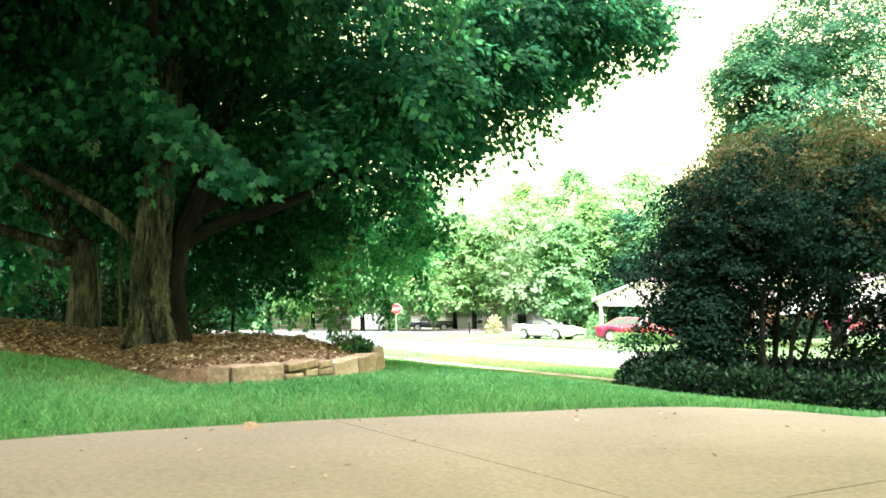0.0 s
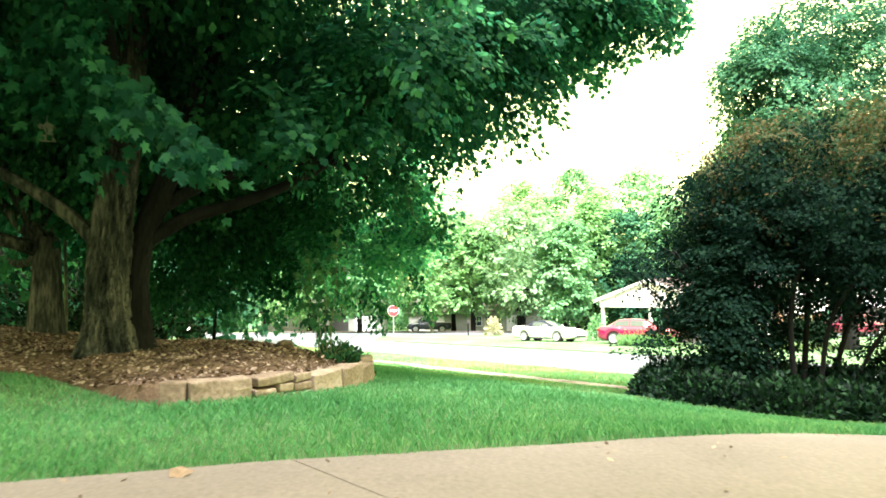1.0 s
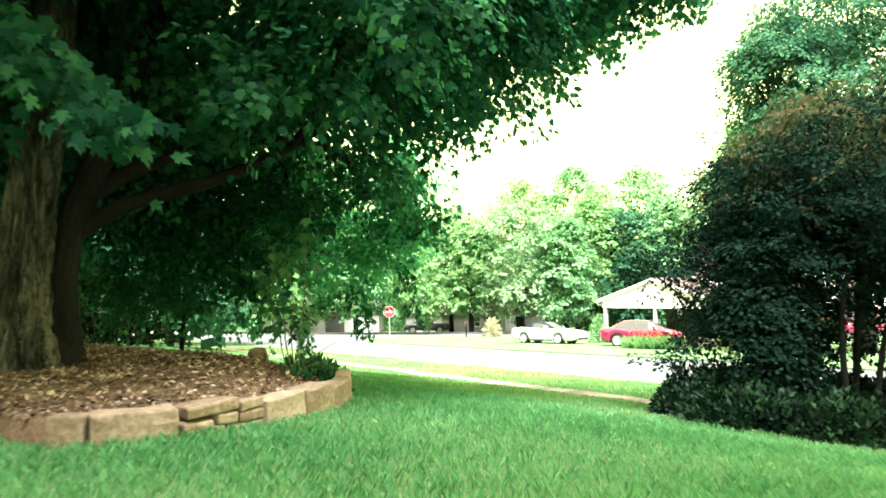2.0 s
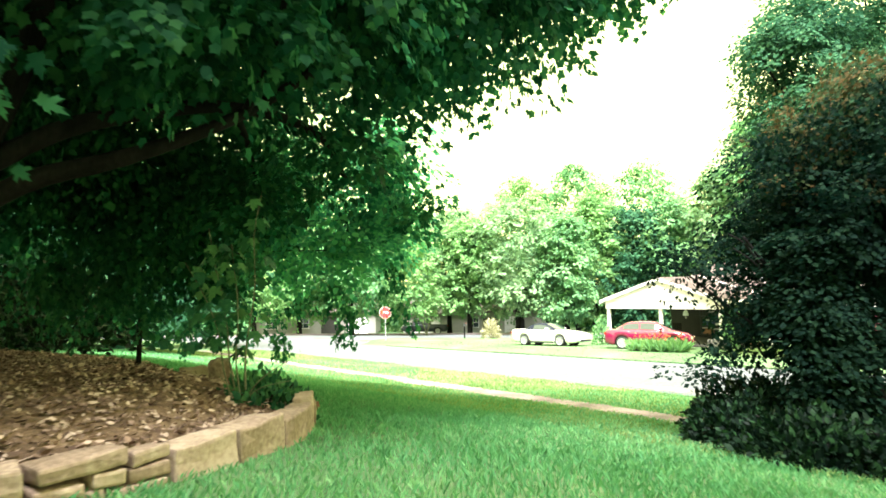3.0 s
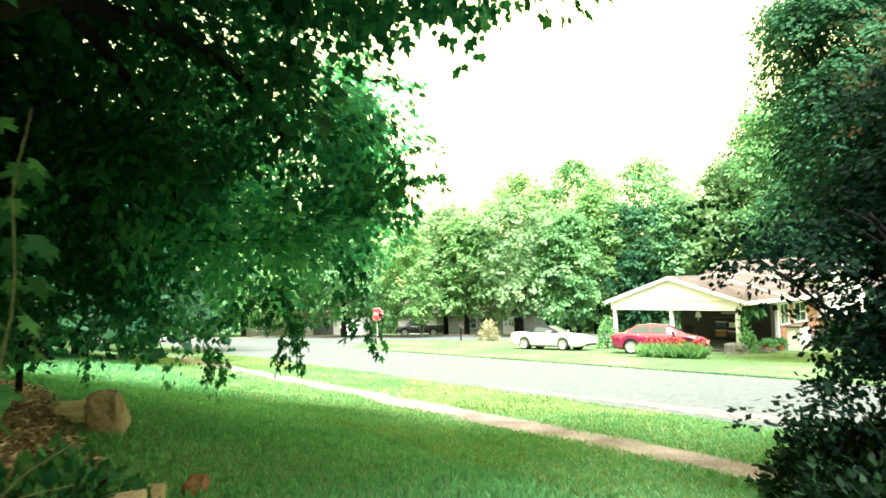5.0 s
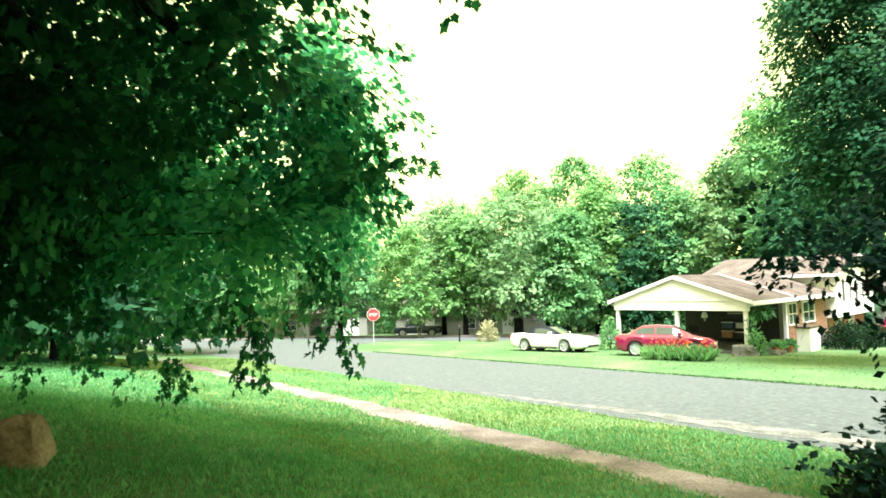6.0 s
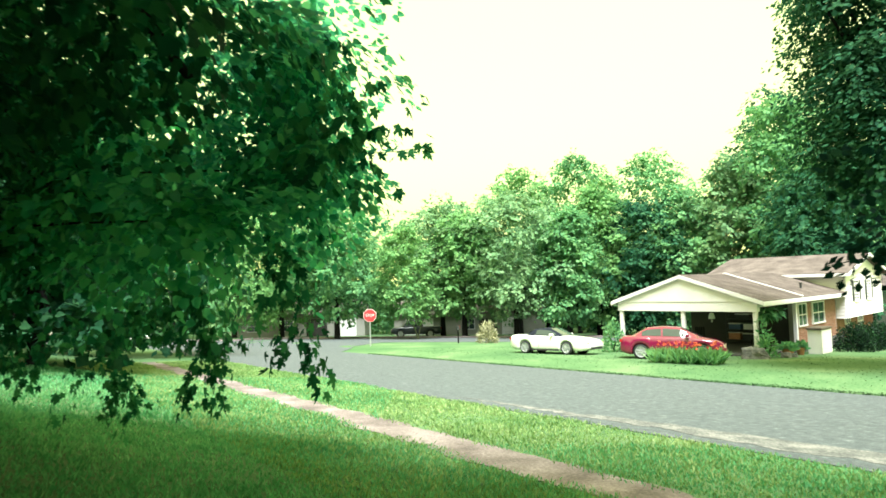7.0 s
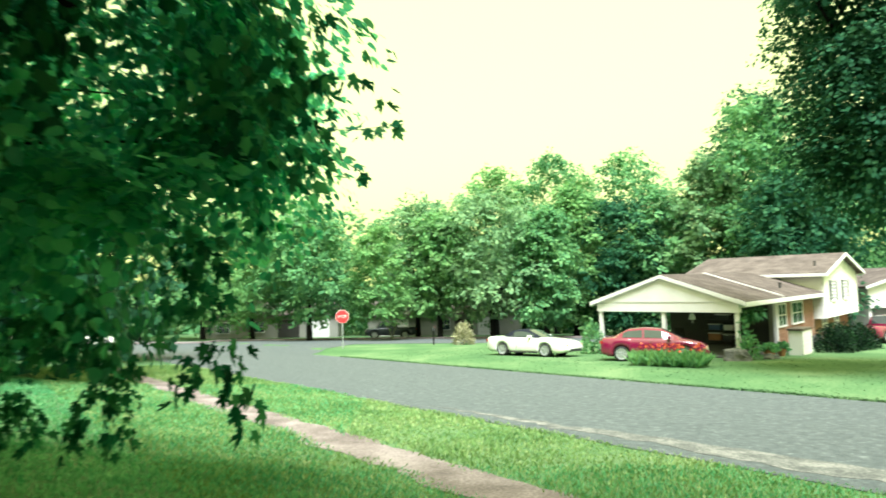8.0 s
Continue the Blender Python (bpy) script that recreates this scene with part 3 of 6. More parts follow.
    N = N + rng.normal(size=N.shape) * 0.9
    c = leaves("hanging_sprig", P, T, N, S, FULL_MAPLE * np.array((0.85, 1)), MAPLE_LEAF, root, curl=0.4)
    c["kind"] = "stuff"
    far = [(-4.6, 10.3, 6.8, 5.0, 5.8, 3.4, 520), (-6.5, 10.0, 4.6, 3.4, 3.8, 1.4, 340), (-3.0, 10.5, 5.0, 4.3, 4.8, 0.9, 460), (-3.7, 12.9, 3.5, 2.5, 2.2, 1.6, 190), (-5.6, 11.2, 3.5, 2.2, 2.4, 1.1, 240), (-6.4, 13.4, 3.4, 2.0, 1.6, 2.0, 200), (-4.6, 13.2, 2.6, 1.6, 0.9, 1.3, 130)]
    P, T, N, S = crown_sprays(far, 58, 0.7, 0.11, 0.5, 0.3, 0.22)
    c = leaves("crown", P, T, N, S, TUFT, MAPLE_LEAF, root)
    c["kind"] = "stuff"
    # the closed top of the crown and an unseen front skirt, added to darken the inside
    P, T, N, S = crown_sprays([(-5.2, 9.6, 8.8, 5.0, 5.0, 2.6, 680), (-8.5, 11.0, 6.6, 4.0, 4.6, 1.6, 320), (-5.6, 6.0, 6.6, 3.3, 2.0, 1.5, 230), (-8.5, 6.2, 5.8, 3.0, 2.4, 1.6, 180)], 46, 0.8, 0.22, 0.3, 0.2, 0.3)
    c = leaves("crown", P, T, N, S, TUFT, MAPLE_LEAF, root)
    c["kind"] = "stuff"


# boughs that hang out of the crown over the lawn, large drooping leaves coloured as skylit
def hanging_boughs():
    root = bpy.data.objects["maple_tree"]
    r = np.random.default_rng(77)
    for pts, count, spread, size in (
        ([(-3.8, 7.5, 2.9), (-4.4, 7.1, 2.85), (-5.25, 6.8, 2.75)], 330, 0.24, 0.135),
        ([(-4.9, 7.0, 2.75), (-5.1, 6.9, 2.5), (-5.0, 6.9, 2.1)], 120, 0.2, 0.13),
        ([(-3.4, 7.6, 4.1), (-3.65, 7.1, 3.75), (-3.7, 7.0, 3.35), (-4.2, 6.95, 3.15)], 190, 0.2, 0.125),
        ([(-3.35, 7.3, 3.75), (-3.4, 7.1, 3.4), (-3.5, 7.0, 3.1)], 80, 0.15, 0.125),
        ([(-3.9, 7.4, 3.2), (-3.3, 7.0, 2.9), (-2.8, 6.95, 2.45), (-2.2, 7.0, 2.0)], 420, 0.2, 0.14),
        ([(-3.5, 7.1, 2.8), (-3.3, 7.05, 2.5), (-3.25, 7.0, 2.0)], 80, 0.12, 0.13),
        ([(-2.0, 9.3, 3.3), (-1.3, 8.9, 3.0), (-0.75, 8.7, 2.6)], 190, 0.24, 0.12),
        ([(-1.2, 9.4, 3.1), (-1.6, 9.0, 2.8), (-2.1, 8.8, 2.45)], 120, 0.2, 0.12),
    ):
        line = bend(pts, 24)
        part("twig", tube(bmesh.new(), line, [0.016 * (1 - 0.75 * i / 23) for i in range(24)], 5), DARK_BARK, root)
        p = np.array([tuple(q) for q in line])
        way = p[-1] - p[0]
        way /= np.linalg.norm(way)
        side = np.cross(way, (0, 0, 1.0))
        f = r.random(count) ** 0.8 * 23
        i = np.minimum(f.astype(int), 22)
        c = p[i] + (p[i + 1] - p[i]) * (f - i)[:, None]
        a = r.normal(size=count)
        P = c + side * (a * spread * 0.8)[:, None] + r.normal(size=(count, 3)) * spread * np.array((0.6, 0.6, 0.45))
        P[:, 2] -= 0.35 * spread * a * a
        T = side * (a * 0.4)[:, None] + way * 0.55 + np.array((0, -0.15, -0.75)) + 0.35 * r.normal(size=(count, 3))
        N = np.array((0, -0.55, 0.75)) + 0.45 * r.normal(size=(count, 3))
        leaves("leaf_spray", P, T, N, size * (0.65 + 0.6 * r.random(count)), FULL_MAPLE * np.array((1.05, 1)), SKYLIT_MAPLE_LEAF, root, curl=0.25)["kind"] = "stuff"


# a thin twig that reaches out of the crown
def maple_twig():
    root = bpy.data.objects["maple_tree"]
    line = bend([(-1.3, 16.4, 2.75), (-0.4, 16.7, 2.5), (0.2, 16.9, 2.5), (0.62, 17.0, 2.6)], 16)
    part("twig", tube(bmesh.new(), line, [0.009 * (1 - 0.7 * i / 15) for i in range(16)], 5), DARK_BARK, root)
    fork = bend([(-0.35, 16.7, 2.48), (0.0, 16.8, 2.15), (0.3, 16.9, 1.95)], 10)
    part("twig", tube(bmesh.new(), fork, [0.006] * 10, 5), DARK_BARK, root)
    r = np.random.default_rng(21)
    pts = np.array([tuple(q) for q in list(line[4:]) * 2 + list(fork[2:])])
    n = len(pts)
    P = pts + r.normal(size=(n, 3)) * 0.05
    T = r.normal(size=(n, 3)) * np.array((0.7, 0.5, 0.35)) + np.array((0.2, 0, -0.35))
    N = r.normal(size=(n, 3)) * 0.9 + np.array((0, -0.2, 0.8))
    leaves("leaf", P, T, N, 0.10 + 0.08 * r.random(n), FULL_MAPLE, MAPLE_LEAF, root, curl=0.4)["kind"] = "stuff"


great_maple()
hanging_boughs()
maple_twig()


# a slim young maple between the bed and the street, its leaves coloured lighter as lit
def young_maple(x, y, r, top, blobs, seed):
    root = thing("young_maple", Matrix(), "slim young maple beyond the bed, its leaves coloured lighter as lit", "tree")
    z = ground_z(x, y)
    bm = bmesh.new()
    limb_mesh(bm, [(x, y, z - 0.15), (x + 0.05, y, z + 0.8), (x + 0.2, y - 0.1, top * 0.6), (x + 0.5, y - 0.2, top)], r, r * 0.45, 18, 10, seed=seed)
    part("trunk", bm, DARK_BARK, root, smooth=True)
    rr = random.Random(seed)
    for k, b in enumerate(blobs):
        foot = Vector((x + 0.2, y - 0.1, min(top, max(z + 1.6, b[2] - 0.2))))
        end = Vector((b[0] + 0.4 * b[3] * rr.uniform(-1, 1), b[1] + 0.4 * b[4] * rr.uniform(-1, 1), b[2] + 0.2 * b[5]))
        bm = bmesh.new()
        limb_mesh(bm, [foot, foot.lerp(end, 0.5) + Vector((0, 0, 0.15)), end], r * 0.4, 0.008, 12, 7, seed=seed + k)
        part("limb", bm, DARK_BARK, root, smooth=True)
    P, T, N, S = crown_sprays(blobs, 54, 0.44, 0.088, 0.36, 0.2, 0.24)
    leaves("crown", P, T, N, S, BROAD, LIT_MAPLE_LEAF, root)["kind"] = "stuff"


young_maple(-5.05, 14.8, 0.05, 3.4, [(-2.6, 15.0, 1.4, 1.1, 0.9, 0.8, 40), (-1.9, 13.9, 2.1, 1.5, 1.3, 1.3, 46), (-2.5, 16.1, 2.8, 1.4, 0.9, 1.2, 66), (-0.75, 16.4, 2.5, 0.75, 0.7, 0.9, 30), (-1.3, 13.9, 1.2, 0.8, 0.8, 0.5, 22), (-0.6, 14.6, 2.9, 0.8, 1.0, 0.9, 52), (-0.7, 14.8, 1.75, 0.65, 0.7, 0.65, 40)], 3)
tree("second_maple", -6.85, 11.8, "dark maple behind the bed with an ivy-dark trunk", [(-9.5, 13.5, 6.5, 4.6, 5.0, 3.8, 330), (-9.8, 10.8, 3.0, 2.2, 2.2, 1.3, 110), (-7.8, 14.5, 3.4, 2.6, 2.2, 1.6, 120), (-11.5, 15, 2.2, 3.0, 2.5, 2.2, 130)],
     MAPLE_LEAF, PALM, 16, 0.6, 0.22, 0.27, 1.7, bark=BARK, limbs=6, seed=5)


def slim_stem(x, y, top):
    root = thing("slim_tree", Matrix(), "slim straight pale stem of a young tree in the dark wood", "tree", "slim trees")
    z = ground_z(x, y)
    part("trunk", limb_mesh(bmesh.new(), [(x, y, z - 0.1), (x + 0.01, y, z + 0.6), (x - 0.02, y, top * 0.6), (x + 0.06, y, top)], 0.036, 0.02, 14, 9, seed=int(abs(x) * 10)), STEM, root, smooth=True)
    P, T, N, S = crown_sprays([(x, y, top, 0.5, 0.5, 0.6, 18)], 20, 0.3, 0.12)
    leaves("crown", P, T, N, S, OVAL, MAPLE_LEAF, root)["kind"] = "stuff"


slim_stem(-6.93, 12.5, 2.9)
slim_stem(-6.51, 12.5, 2.7)

# the Japanese maple by the driveway
JM = (5.35, 10.6)


def japanese_maple():
    """A low spreading tree: leaf pads in layers over a fan of dark stems."""
    x0, y0 = JM
    z0 = ground_z(x0, y0)
    r = random.Random(31)
    root = thing("japanese_maple", Matrix(), "broad low japanese maple with bronze and green foliage beside the driveway", "tree")
    high, low = [], []
    for cx, cy, rx, ry, rz, n in ((6.75, 11.6, 2.35, 1.9, 1.95, 96), (9.1, 11.4, 2.2, 2.3, 1.85, 70)):
        for i in range(n):
            h = -0.3 + 1.27 * (i + 0.5) / n
            a = i * 2.4 + r.uniform(-0.4, 0.4)
            w = math.sqrt(max(0.0, 1 - h * h)) * r.uniform(0.72, 1.0)
            c = (cx + rx * w * math.cos(a), cy + ry * w * math.sin(a), 1.6 + rz * h * r.uniform(0.9, 1.03))
            size = r.uniform(0.55, 0.95)
            pad = (*c, size, size, r.uniform(0.10, 0.2), r.randint(6, 9))
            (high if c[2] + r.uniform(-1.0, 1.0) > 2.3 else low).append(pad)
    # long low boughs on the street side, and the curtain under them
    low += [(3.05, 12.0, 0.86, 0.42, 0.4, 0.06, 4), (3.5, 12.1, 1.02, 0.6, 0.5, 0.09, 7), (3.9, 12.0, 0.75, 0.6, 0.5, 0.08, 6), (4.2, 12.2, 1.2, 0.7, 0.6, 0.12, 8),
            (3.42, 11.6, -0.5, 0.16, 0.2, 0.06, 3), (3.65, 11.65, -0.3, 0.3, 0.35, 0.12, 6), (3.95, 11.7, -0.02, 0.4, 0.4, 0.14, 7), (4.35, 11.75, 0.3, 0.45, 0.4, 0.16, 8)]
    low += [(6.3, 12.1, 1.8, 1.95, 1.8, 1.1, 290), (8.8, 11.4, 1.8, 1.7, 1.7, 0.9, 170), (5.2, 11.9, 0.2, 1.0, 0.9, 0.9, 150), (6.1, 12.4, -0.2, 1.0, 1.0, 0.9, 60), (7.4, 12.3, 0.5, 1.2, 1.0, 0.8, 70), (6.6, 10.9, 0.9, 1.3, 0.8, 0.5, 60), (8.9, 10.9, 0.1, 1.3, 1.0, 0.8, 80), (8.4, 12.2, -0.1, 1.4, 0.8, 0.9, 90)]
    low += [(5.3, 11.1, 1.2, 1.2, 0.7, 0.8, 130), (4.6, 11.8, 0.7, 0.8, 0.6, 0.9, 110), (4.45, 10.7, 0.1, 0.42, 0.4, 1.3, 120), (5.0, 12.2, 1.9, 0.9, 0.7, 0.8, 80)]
    # bronze growth on top; lower and inner leaves darkened for the shade there
    for pads, mat in ((high, RED_MAPLE_LEAF), (low, SHADED_MAPLE_LEAF)):
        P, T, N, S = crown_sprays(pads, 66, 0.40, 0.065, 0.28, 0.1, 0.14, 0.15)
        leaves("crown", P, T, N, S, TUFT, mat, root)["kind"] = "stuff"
    k = 0
    for tx, ty, tz, rad in ((-1.35, 0.9, 1.2, 0.075), (-0.3, 2.0, 2.6, 0.08), (0.65, 0.2, 2.4, 0.085), (1.65, 1.5, 3.0, 0.09), (2.4, 0.2, 2.2, 0.075), (3.5, 1.3, 2.3, 0.08), (-2.0, 1.5, 0.9, 0.05), (4.3, 0.5, 1.6, 0.06)):
        k += 1
        foot = Vector((x0 + 0.18 * tx, y0 + 0.15 * ty, z0 - 0.12))
        tip = Vector((x0 + tx, y0 + ty, tz))
        knee = foot.lerp(tip, 0.33) + Vector((-0.08 * tx + 0.12 * (-1) ** k, 0, 0.35))
        bm = bmesh.new()
        limb_mesh(bm, [foot, knee, foot.lerp(tip, 0.7) + Vector((0, 0, 0.18)), tip], rad * 0.6, rad * 0.2, 20, 9, seed=k)
        part("stem", bm, DARK_BARK, root, smooth=True)
        for j in range(4):
            q = foot.lerp(tip, 0.5 + 0.12 * j)
            e = q + Vector((r.uniform(-0.7, 0.7), r.uniform(-0.6, 0.6), r.uniform(0.2, 0.6)))
            bm = bmesh.new()
            limb_mesh(bm, [q, q.lerp(e, 0.5) + Vector((0, 0, 0.08)), e], rad * 0.3, 0.006, 8, 6, seed=k + j)
            part("twig", bm, DARK_BARK, root, smooth=True)


japanese_maple()


def shrub(name, x, y, rx, ry, h, label, mat, shape, n, size, group="", category="shrub"):
    z = ground_z(x, y)
    root = thing(name, Matrix(), label, category, group)
    bm = bmesh.new()
    r = random.Random(int(abs(x * 100)) + 3)
    for i in range(6):
        a = r.uniform(0, 6.28)
        tube(bm, bend([(x, y, z - 0.03), (x + 0.3 * rx * math.cos(a), y + 0.3 * ry * math.sin(a), z + 0.4 * h), (x + 0.7 * rx * math.cos(a), y + 0.7 * ry * math.sin(a), z + 0.85 * h)], 5), [0.02, 0.018, 0.015, 0.01, 0.006], 5)
    part("stem", bm, DARK_BARK, root)["kind"] = "stuff"
    d = unit(n)
    d[:, 2] = np.abs(d[:, 2]) * 1.2 - 0.15
    r = 0.5 + 0.55 * rng.random(n) ** 0.5
    r *= 1 + 0.14 * np.sin(d[:, 0] * 7 + x) * np.sin(d[:, 1] * 6 + y)
    P = np.array((x, y, z + 0.12 * h)) + d * r[:, None] * np.array((rx, ry, h * 0.85))
    P[:, 2] = np.maximum(P[:, 2], height(P[:, 0], P[:, 1]) + 0.02)
    c = leaves("foliage", P, d * 0.7 + 0.6 * unit(n) + np.array((0, 0, 0.2)), d + 0.6 * unit(n), size * (0.6 + 0.7 * rng.random(n)), shape, mat, root)
    c["kind"] = "stuff"
    return root


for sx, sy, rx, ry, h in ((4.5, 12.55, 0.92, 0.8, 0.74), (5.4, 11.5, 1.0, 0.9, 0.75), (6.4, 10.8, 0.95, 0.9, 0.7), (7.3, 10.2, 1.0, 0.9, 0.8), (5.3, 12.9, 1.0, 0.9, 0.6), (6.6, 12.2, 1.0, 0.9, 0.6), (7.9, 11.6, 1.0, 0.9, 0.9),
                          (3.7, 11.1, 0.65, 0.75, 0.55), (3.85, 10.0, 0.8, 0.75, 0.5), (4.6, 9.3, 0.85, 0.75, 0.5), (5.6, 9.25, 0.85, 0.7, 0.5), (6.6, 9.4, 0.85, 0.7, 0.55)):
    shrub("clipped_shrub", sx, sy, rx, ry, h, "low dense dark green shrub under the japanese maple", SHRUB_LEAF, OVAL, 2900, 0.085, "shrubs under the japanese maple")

# the tall tree at the far side of the street, and the row of trees behind the far lawn
tree("tall_street_tree", 18.4, 29.0, "tall leafy street tree with open airy crown", [(17.6, 28.8, 8.0, 4.4, 4.4, 4.4, 560), (15.6, 28.0, 4.4, 2.6, 2.6, 2.0, 260), (15.2, 28.4, 9.6, 2.0, 2.2, 2.2, 190), (18.5, 29.5, 12.5, 3.4, 3.4, 2.4, 200), (20.5, 29.0, 5.0, 3.0, 3.0, 2.6, 170), (14.2, 27.6, 6.8, 1.0, 1.2, 1.2, 50), (13.6, 27.8, 9.9, 1.1, 0.9, 0.5, 24)],
     STREET_LEAF, TUFT, 46, 0.8, 0.18, 0.3, 3.4, limbs=10, droop=0.3, seed=12)


def far_tree(x, y, top, r, mat, label="leafy green tree at the back of the far lawn", n=1.0, foot=0.18, seed=0, size=0.3, column=0.0):
    """A broadleaf tree: boughs of leaves in uneven tiers; column 1 makes it slim and pointed."""
    z = ground_z(x, y)
    h = top - z
    rr = random.Random(seed * 7 + 3)
    blobs = []
    tiers = 40
    r = r * 1.24
    for i in range(tiers):
        f = (i + rr.uniform(-0.8, 0.8)) / (tiers - 1)
        f = min(1.0, max(0.0, f))
        round_w = math.sqrt(max(0.06, 1 - (1.9 * f - 0.86) ** 2 * 0.95))
        slim_w = 0.25 + 0.75 * min(1.0, 1.45 * (1 - f)) * min(1.0, 0.55 + 2 * f)
        w = round_w * (1 - column) + slim_w * column
        a = i * 2.4 + seed + rr.uniform(-0.6, 0.6)
        q = r * w
        s = rr.uniform(0.20, 0.46) * (0.8 if f > 0.85 else 1.0)
        out = rr.uniform(0.62, 1.02) - 0.4 * s
        flat = rr.uniform(0.45, 0.85)
        blobs.append((x + out * q * math.cos(a), y + out * q * math.sin(a), z + h * (foot + 0.05 + (0.93 - foot) * f), 1.12 * s * r, 1.12 * s * r, max(0.5, 1.1 * s * r * flat), int(n * (7 + 66 * s))))
    blobs.append((x, y, z + (0.48 + foot / 2) * h, 0.62 * r, 0.62 * r, 0.38 * h, int(120 * n)))
    tree("broadleaf_tree", x, y, label, blobs, mat, TUFT, 12, 0.66, size, 0.28, z + 0.38 * h, "trees behind the far lawn", limbs=5, droop=0.25, inner=0.5, seed=seed, puff=0.6, flat=0.3)


ROW = [
    (-9.4, 72, 8.6, 4.3, OAK_LEAF, 0.18, 0), (1.4, 77, 9.6, 4.2, BLUE_LEAF, 0.2, 0), (8.7, 71, 9.5, 5.0, BLUE_LEAF, 0.17, 0.15), (3.6, 73, 8.0, 3.0, PALE_LEAF, 0.2, 0),
    (10.9, 84, 14.4, 4.6, PALE_LEAF, 0.2, 0), (18.3, 85, 16.4, 4.4, OAK_LEAF, 0.2, 0), (17.3, 72, 10.9, 3.3, PALE_LEAF, 0.05, 0.9), (13.4, 68, 7.4, 2.6, OAK_LEAF, 0.14, 0.3),
    (25.9, 79, 14.9, 5.0, OAK_LEAF, 0.15, 0), (21.6, 70, 8.4, 3.6, STREET_LEAF, 0.04, 0.3), (25.0, 69, 9.6, 3.8, OAK_LEAF, 0.05, 0.2), (28.6, 66, 11.6, 3.6, BLUE_LEAF, 0.05, 0.4),
    (32.0, 63, 16.4, 4.6, OAK_LEAF, 0.08, 0.4), (36.5, 71, 19.0, 5.2, STREET_LEAF, 0.08, 0), (45.0, 73, 20.0, 5.6, OAK_LEAF, 0.08, 0), (50.2, 75.4, 14.0, 5.4, STREET_LEAF, 0.04, 0), (30.0, 56, 8.2, 3.6, STREET_LEAF, 0.04, 0),
    (-16.0, 76, 9.5, 5.0, PALE_LEAF, 0.15, 0), (-23.0, 82, 11.0, 5.4, OAK_LEAF, 0.12, 0), (-31.0, 84, 12.0, 5.6, BLUE_LEAF, 0.12, 0), (-40.0, 84, 12.5, 6.0, OAK_LEAF, 0.1, 0),
    (-13.0, 92, 12.0, 5.6, OAK_LEAF, 0.05, 0), (-4.5, 92, 10.0, 5.6, OAK_LEAF, 0.03, 0), (24.0, 90, 12.0, 5.4, STREET_LEAF, 0.03, 0), (16.0, 94, 11.0, 5.4, STREET_LEAF, 0.03, 0), (4.0, 94, 11.0, 5.4, BLUE_LEAF, 0.03, 0),
]
for i, (x, y, top, r, m, foot, column) in enumerate(ROW):
    far_tree(x, y, top, r, m, seed=i, foot=foot, n=1.1 if x > 27 else 0.4 if y > 87 or x < -20 else 0.85, size=0.5 if y > 87 or x < -20 else 0.37, column=column)
# these take a darker leaf, for the shade deep in the wood
for i, (x, y, top, r) in enumerate(((-15, 24, 8, 4.2), (-20, 30, 10, 5), (-13.5, 31, 7.5, 4), (-25, 24, 10, 5), (-21, 18, 9, 4.5), (-28, 38, 11, 5.5), (-18, 44, 9, 5), (-30, 52, 11, 6))):
    far_tree(x, y, top, r, STREET_LEAF, "dim green tree in the wood beside the yard", 0.34, 0.03, 40 + i, 0.55)



def far_woods():
    """The dim wood that closes the view behind the row of trees."""
    n = 9000
    a = rng.random(n) * 2.6 - 1.3
    rad = 98 + 14 * rng.random(n)
    x, y = 2 + rad * np.sin(a) * 1.1, 4 + rad * np.cos(a)
    z = height(x, y) + 9.5 * rng.random(n) ** 0.8 * (0.8 + 0.25 * np.sin(a * 23) + 0.15 * np.sin(a * 57))
    ob = leaves("far_woods", np.stack((x, y, z), -1), unit(n) * np.array((1, 1, 0.6)), unit(n) + np.array((0, -1.2, 0.5)), 1.3 + 0.9 * rng.random(n), CLUMP, OAK_LEAF)
    tagged(ob, "dim green wood closing the distance", "woods", "", "stuff")


far_woods()

# unseen tall trees, added behind the driveway to shade the yard
for i, (x, y, top, r) in enumerate(((-17, -8, 33, 6.6), (-10.3, -8, 35, 6.6), (-3.8, -7.8, 31, 6.2), (2.6, -8, 29, 5.9), (9.2, -7.6, 37, 6.8), (16, -8, 35, 6.6), (23, -8, 26, 5.6))):
    far_tree(x, y, top, r, OAK_LEAF, "unseen tall tree added to shade the driveway", 0.24, 0.05, 60 + i, 1.0)


# ---- bed ----
BED_LINE = [(-7.2, 7.3), (-6.2, 7.3), (-5.2, 7.4), (-4.75, 7.6), (-4.16, 7.65), (-3.35, 7.1), (-2.65, 6.62), (-2.0, 6.85), (-1.55, 7.35), (-1.22, 7.95), (-1.02, 8.6), (-0.98, 9.3), (-1.15, 10.0), (-1.55, 10.7), (-2.2, 11.4), (-3.1, 12.6), (-4.3, 14.4), (-6.2, 16.6)]


def bed_depth(x, y):
    """How far inside the bed a point lies (0 outside)."""
    cx, cy = -4.4, 9.3
    a = np.arctan2(y - cy, x - cx)
    ax = np.array([math.atan2(q[1] - cy, q[0] - cx) for q in BED_LINE])
    rx = np.array([math.hypot(q[1] - cy, q[0] - cx) for q in BED_LINE])
    rad = np.interp(a, ax, rx)
    return rad - np.hypot(x - cx, y - cy), np.hypot(x - cx, y - cy) / rad


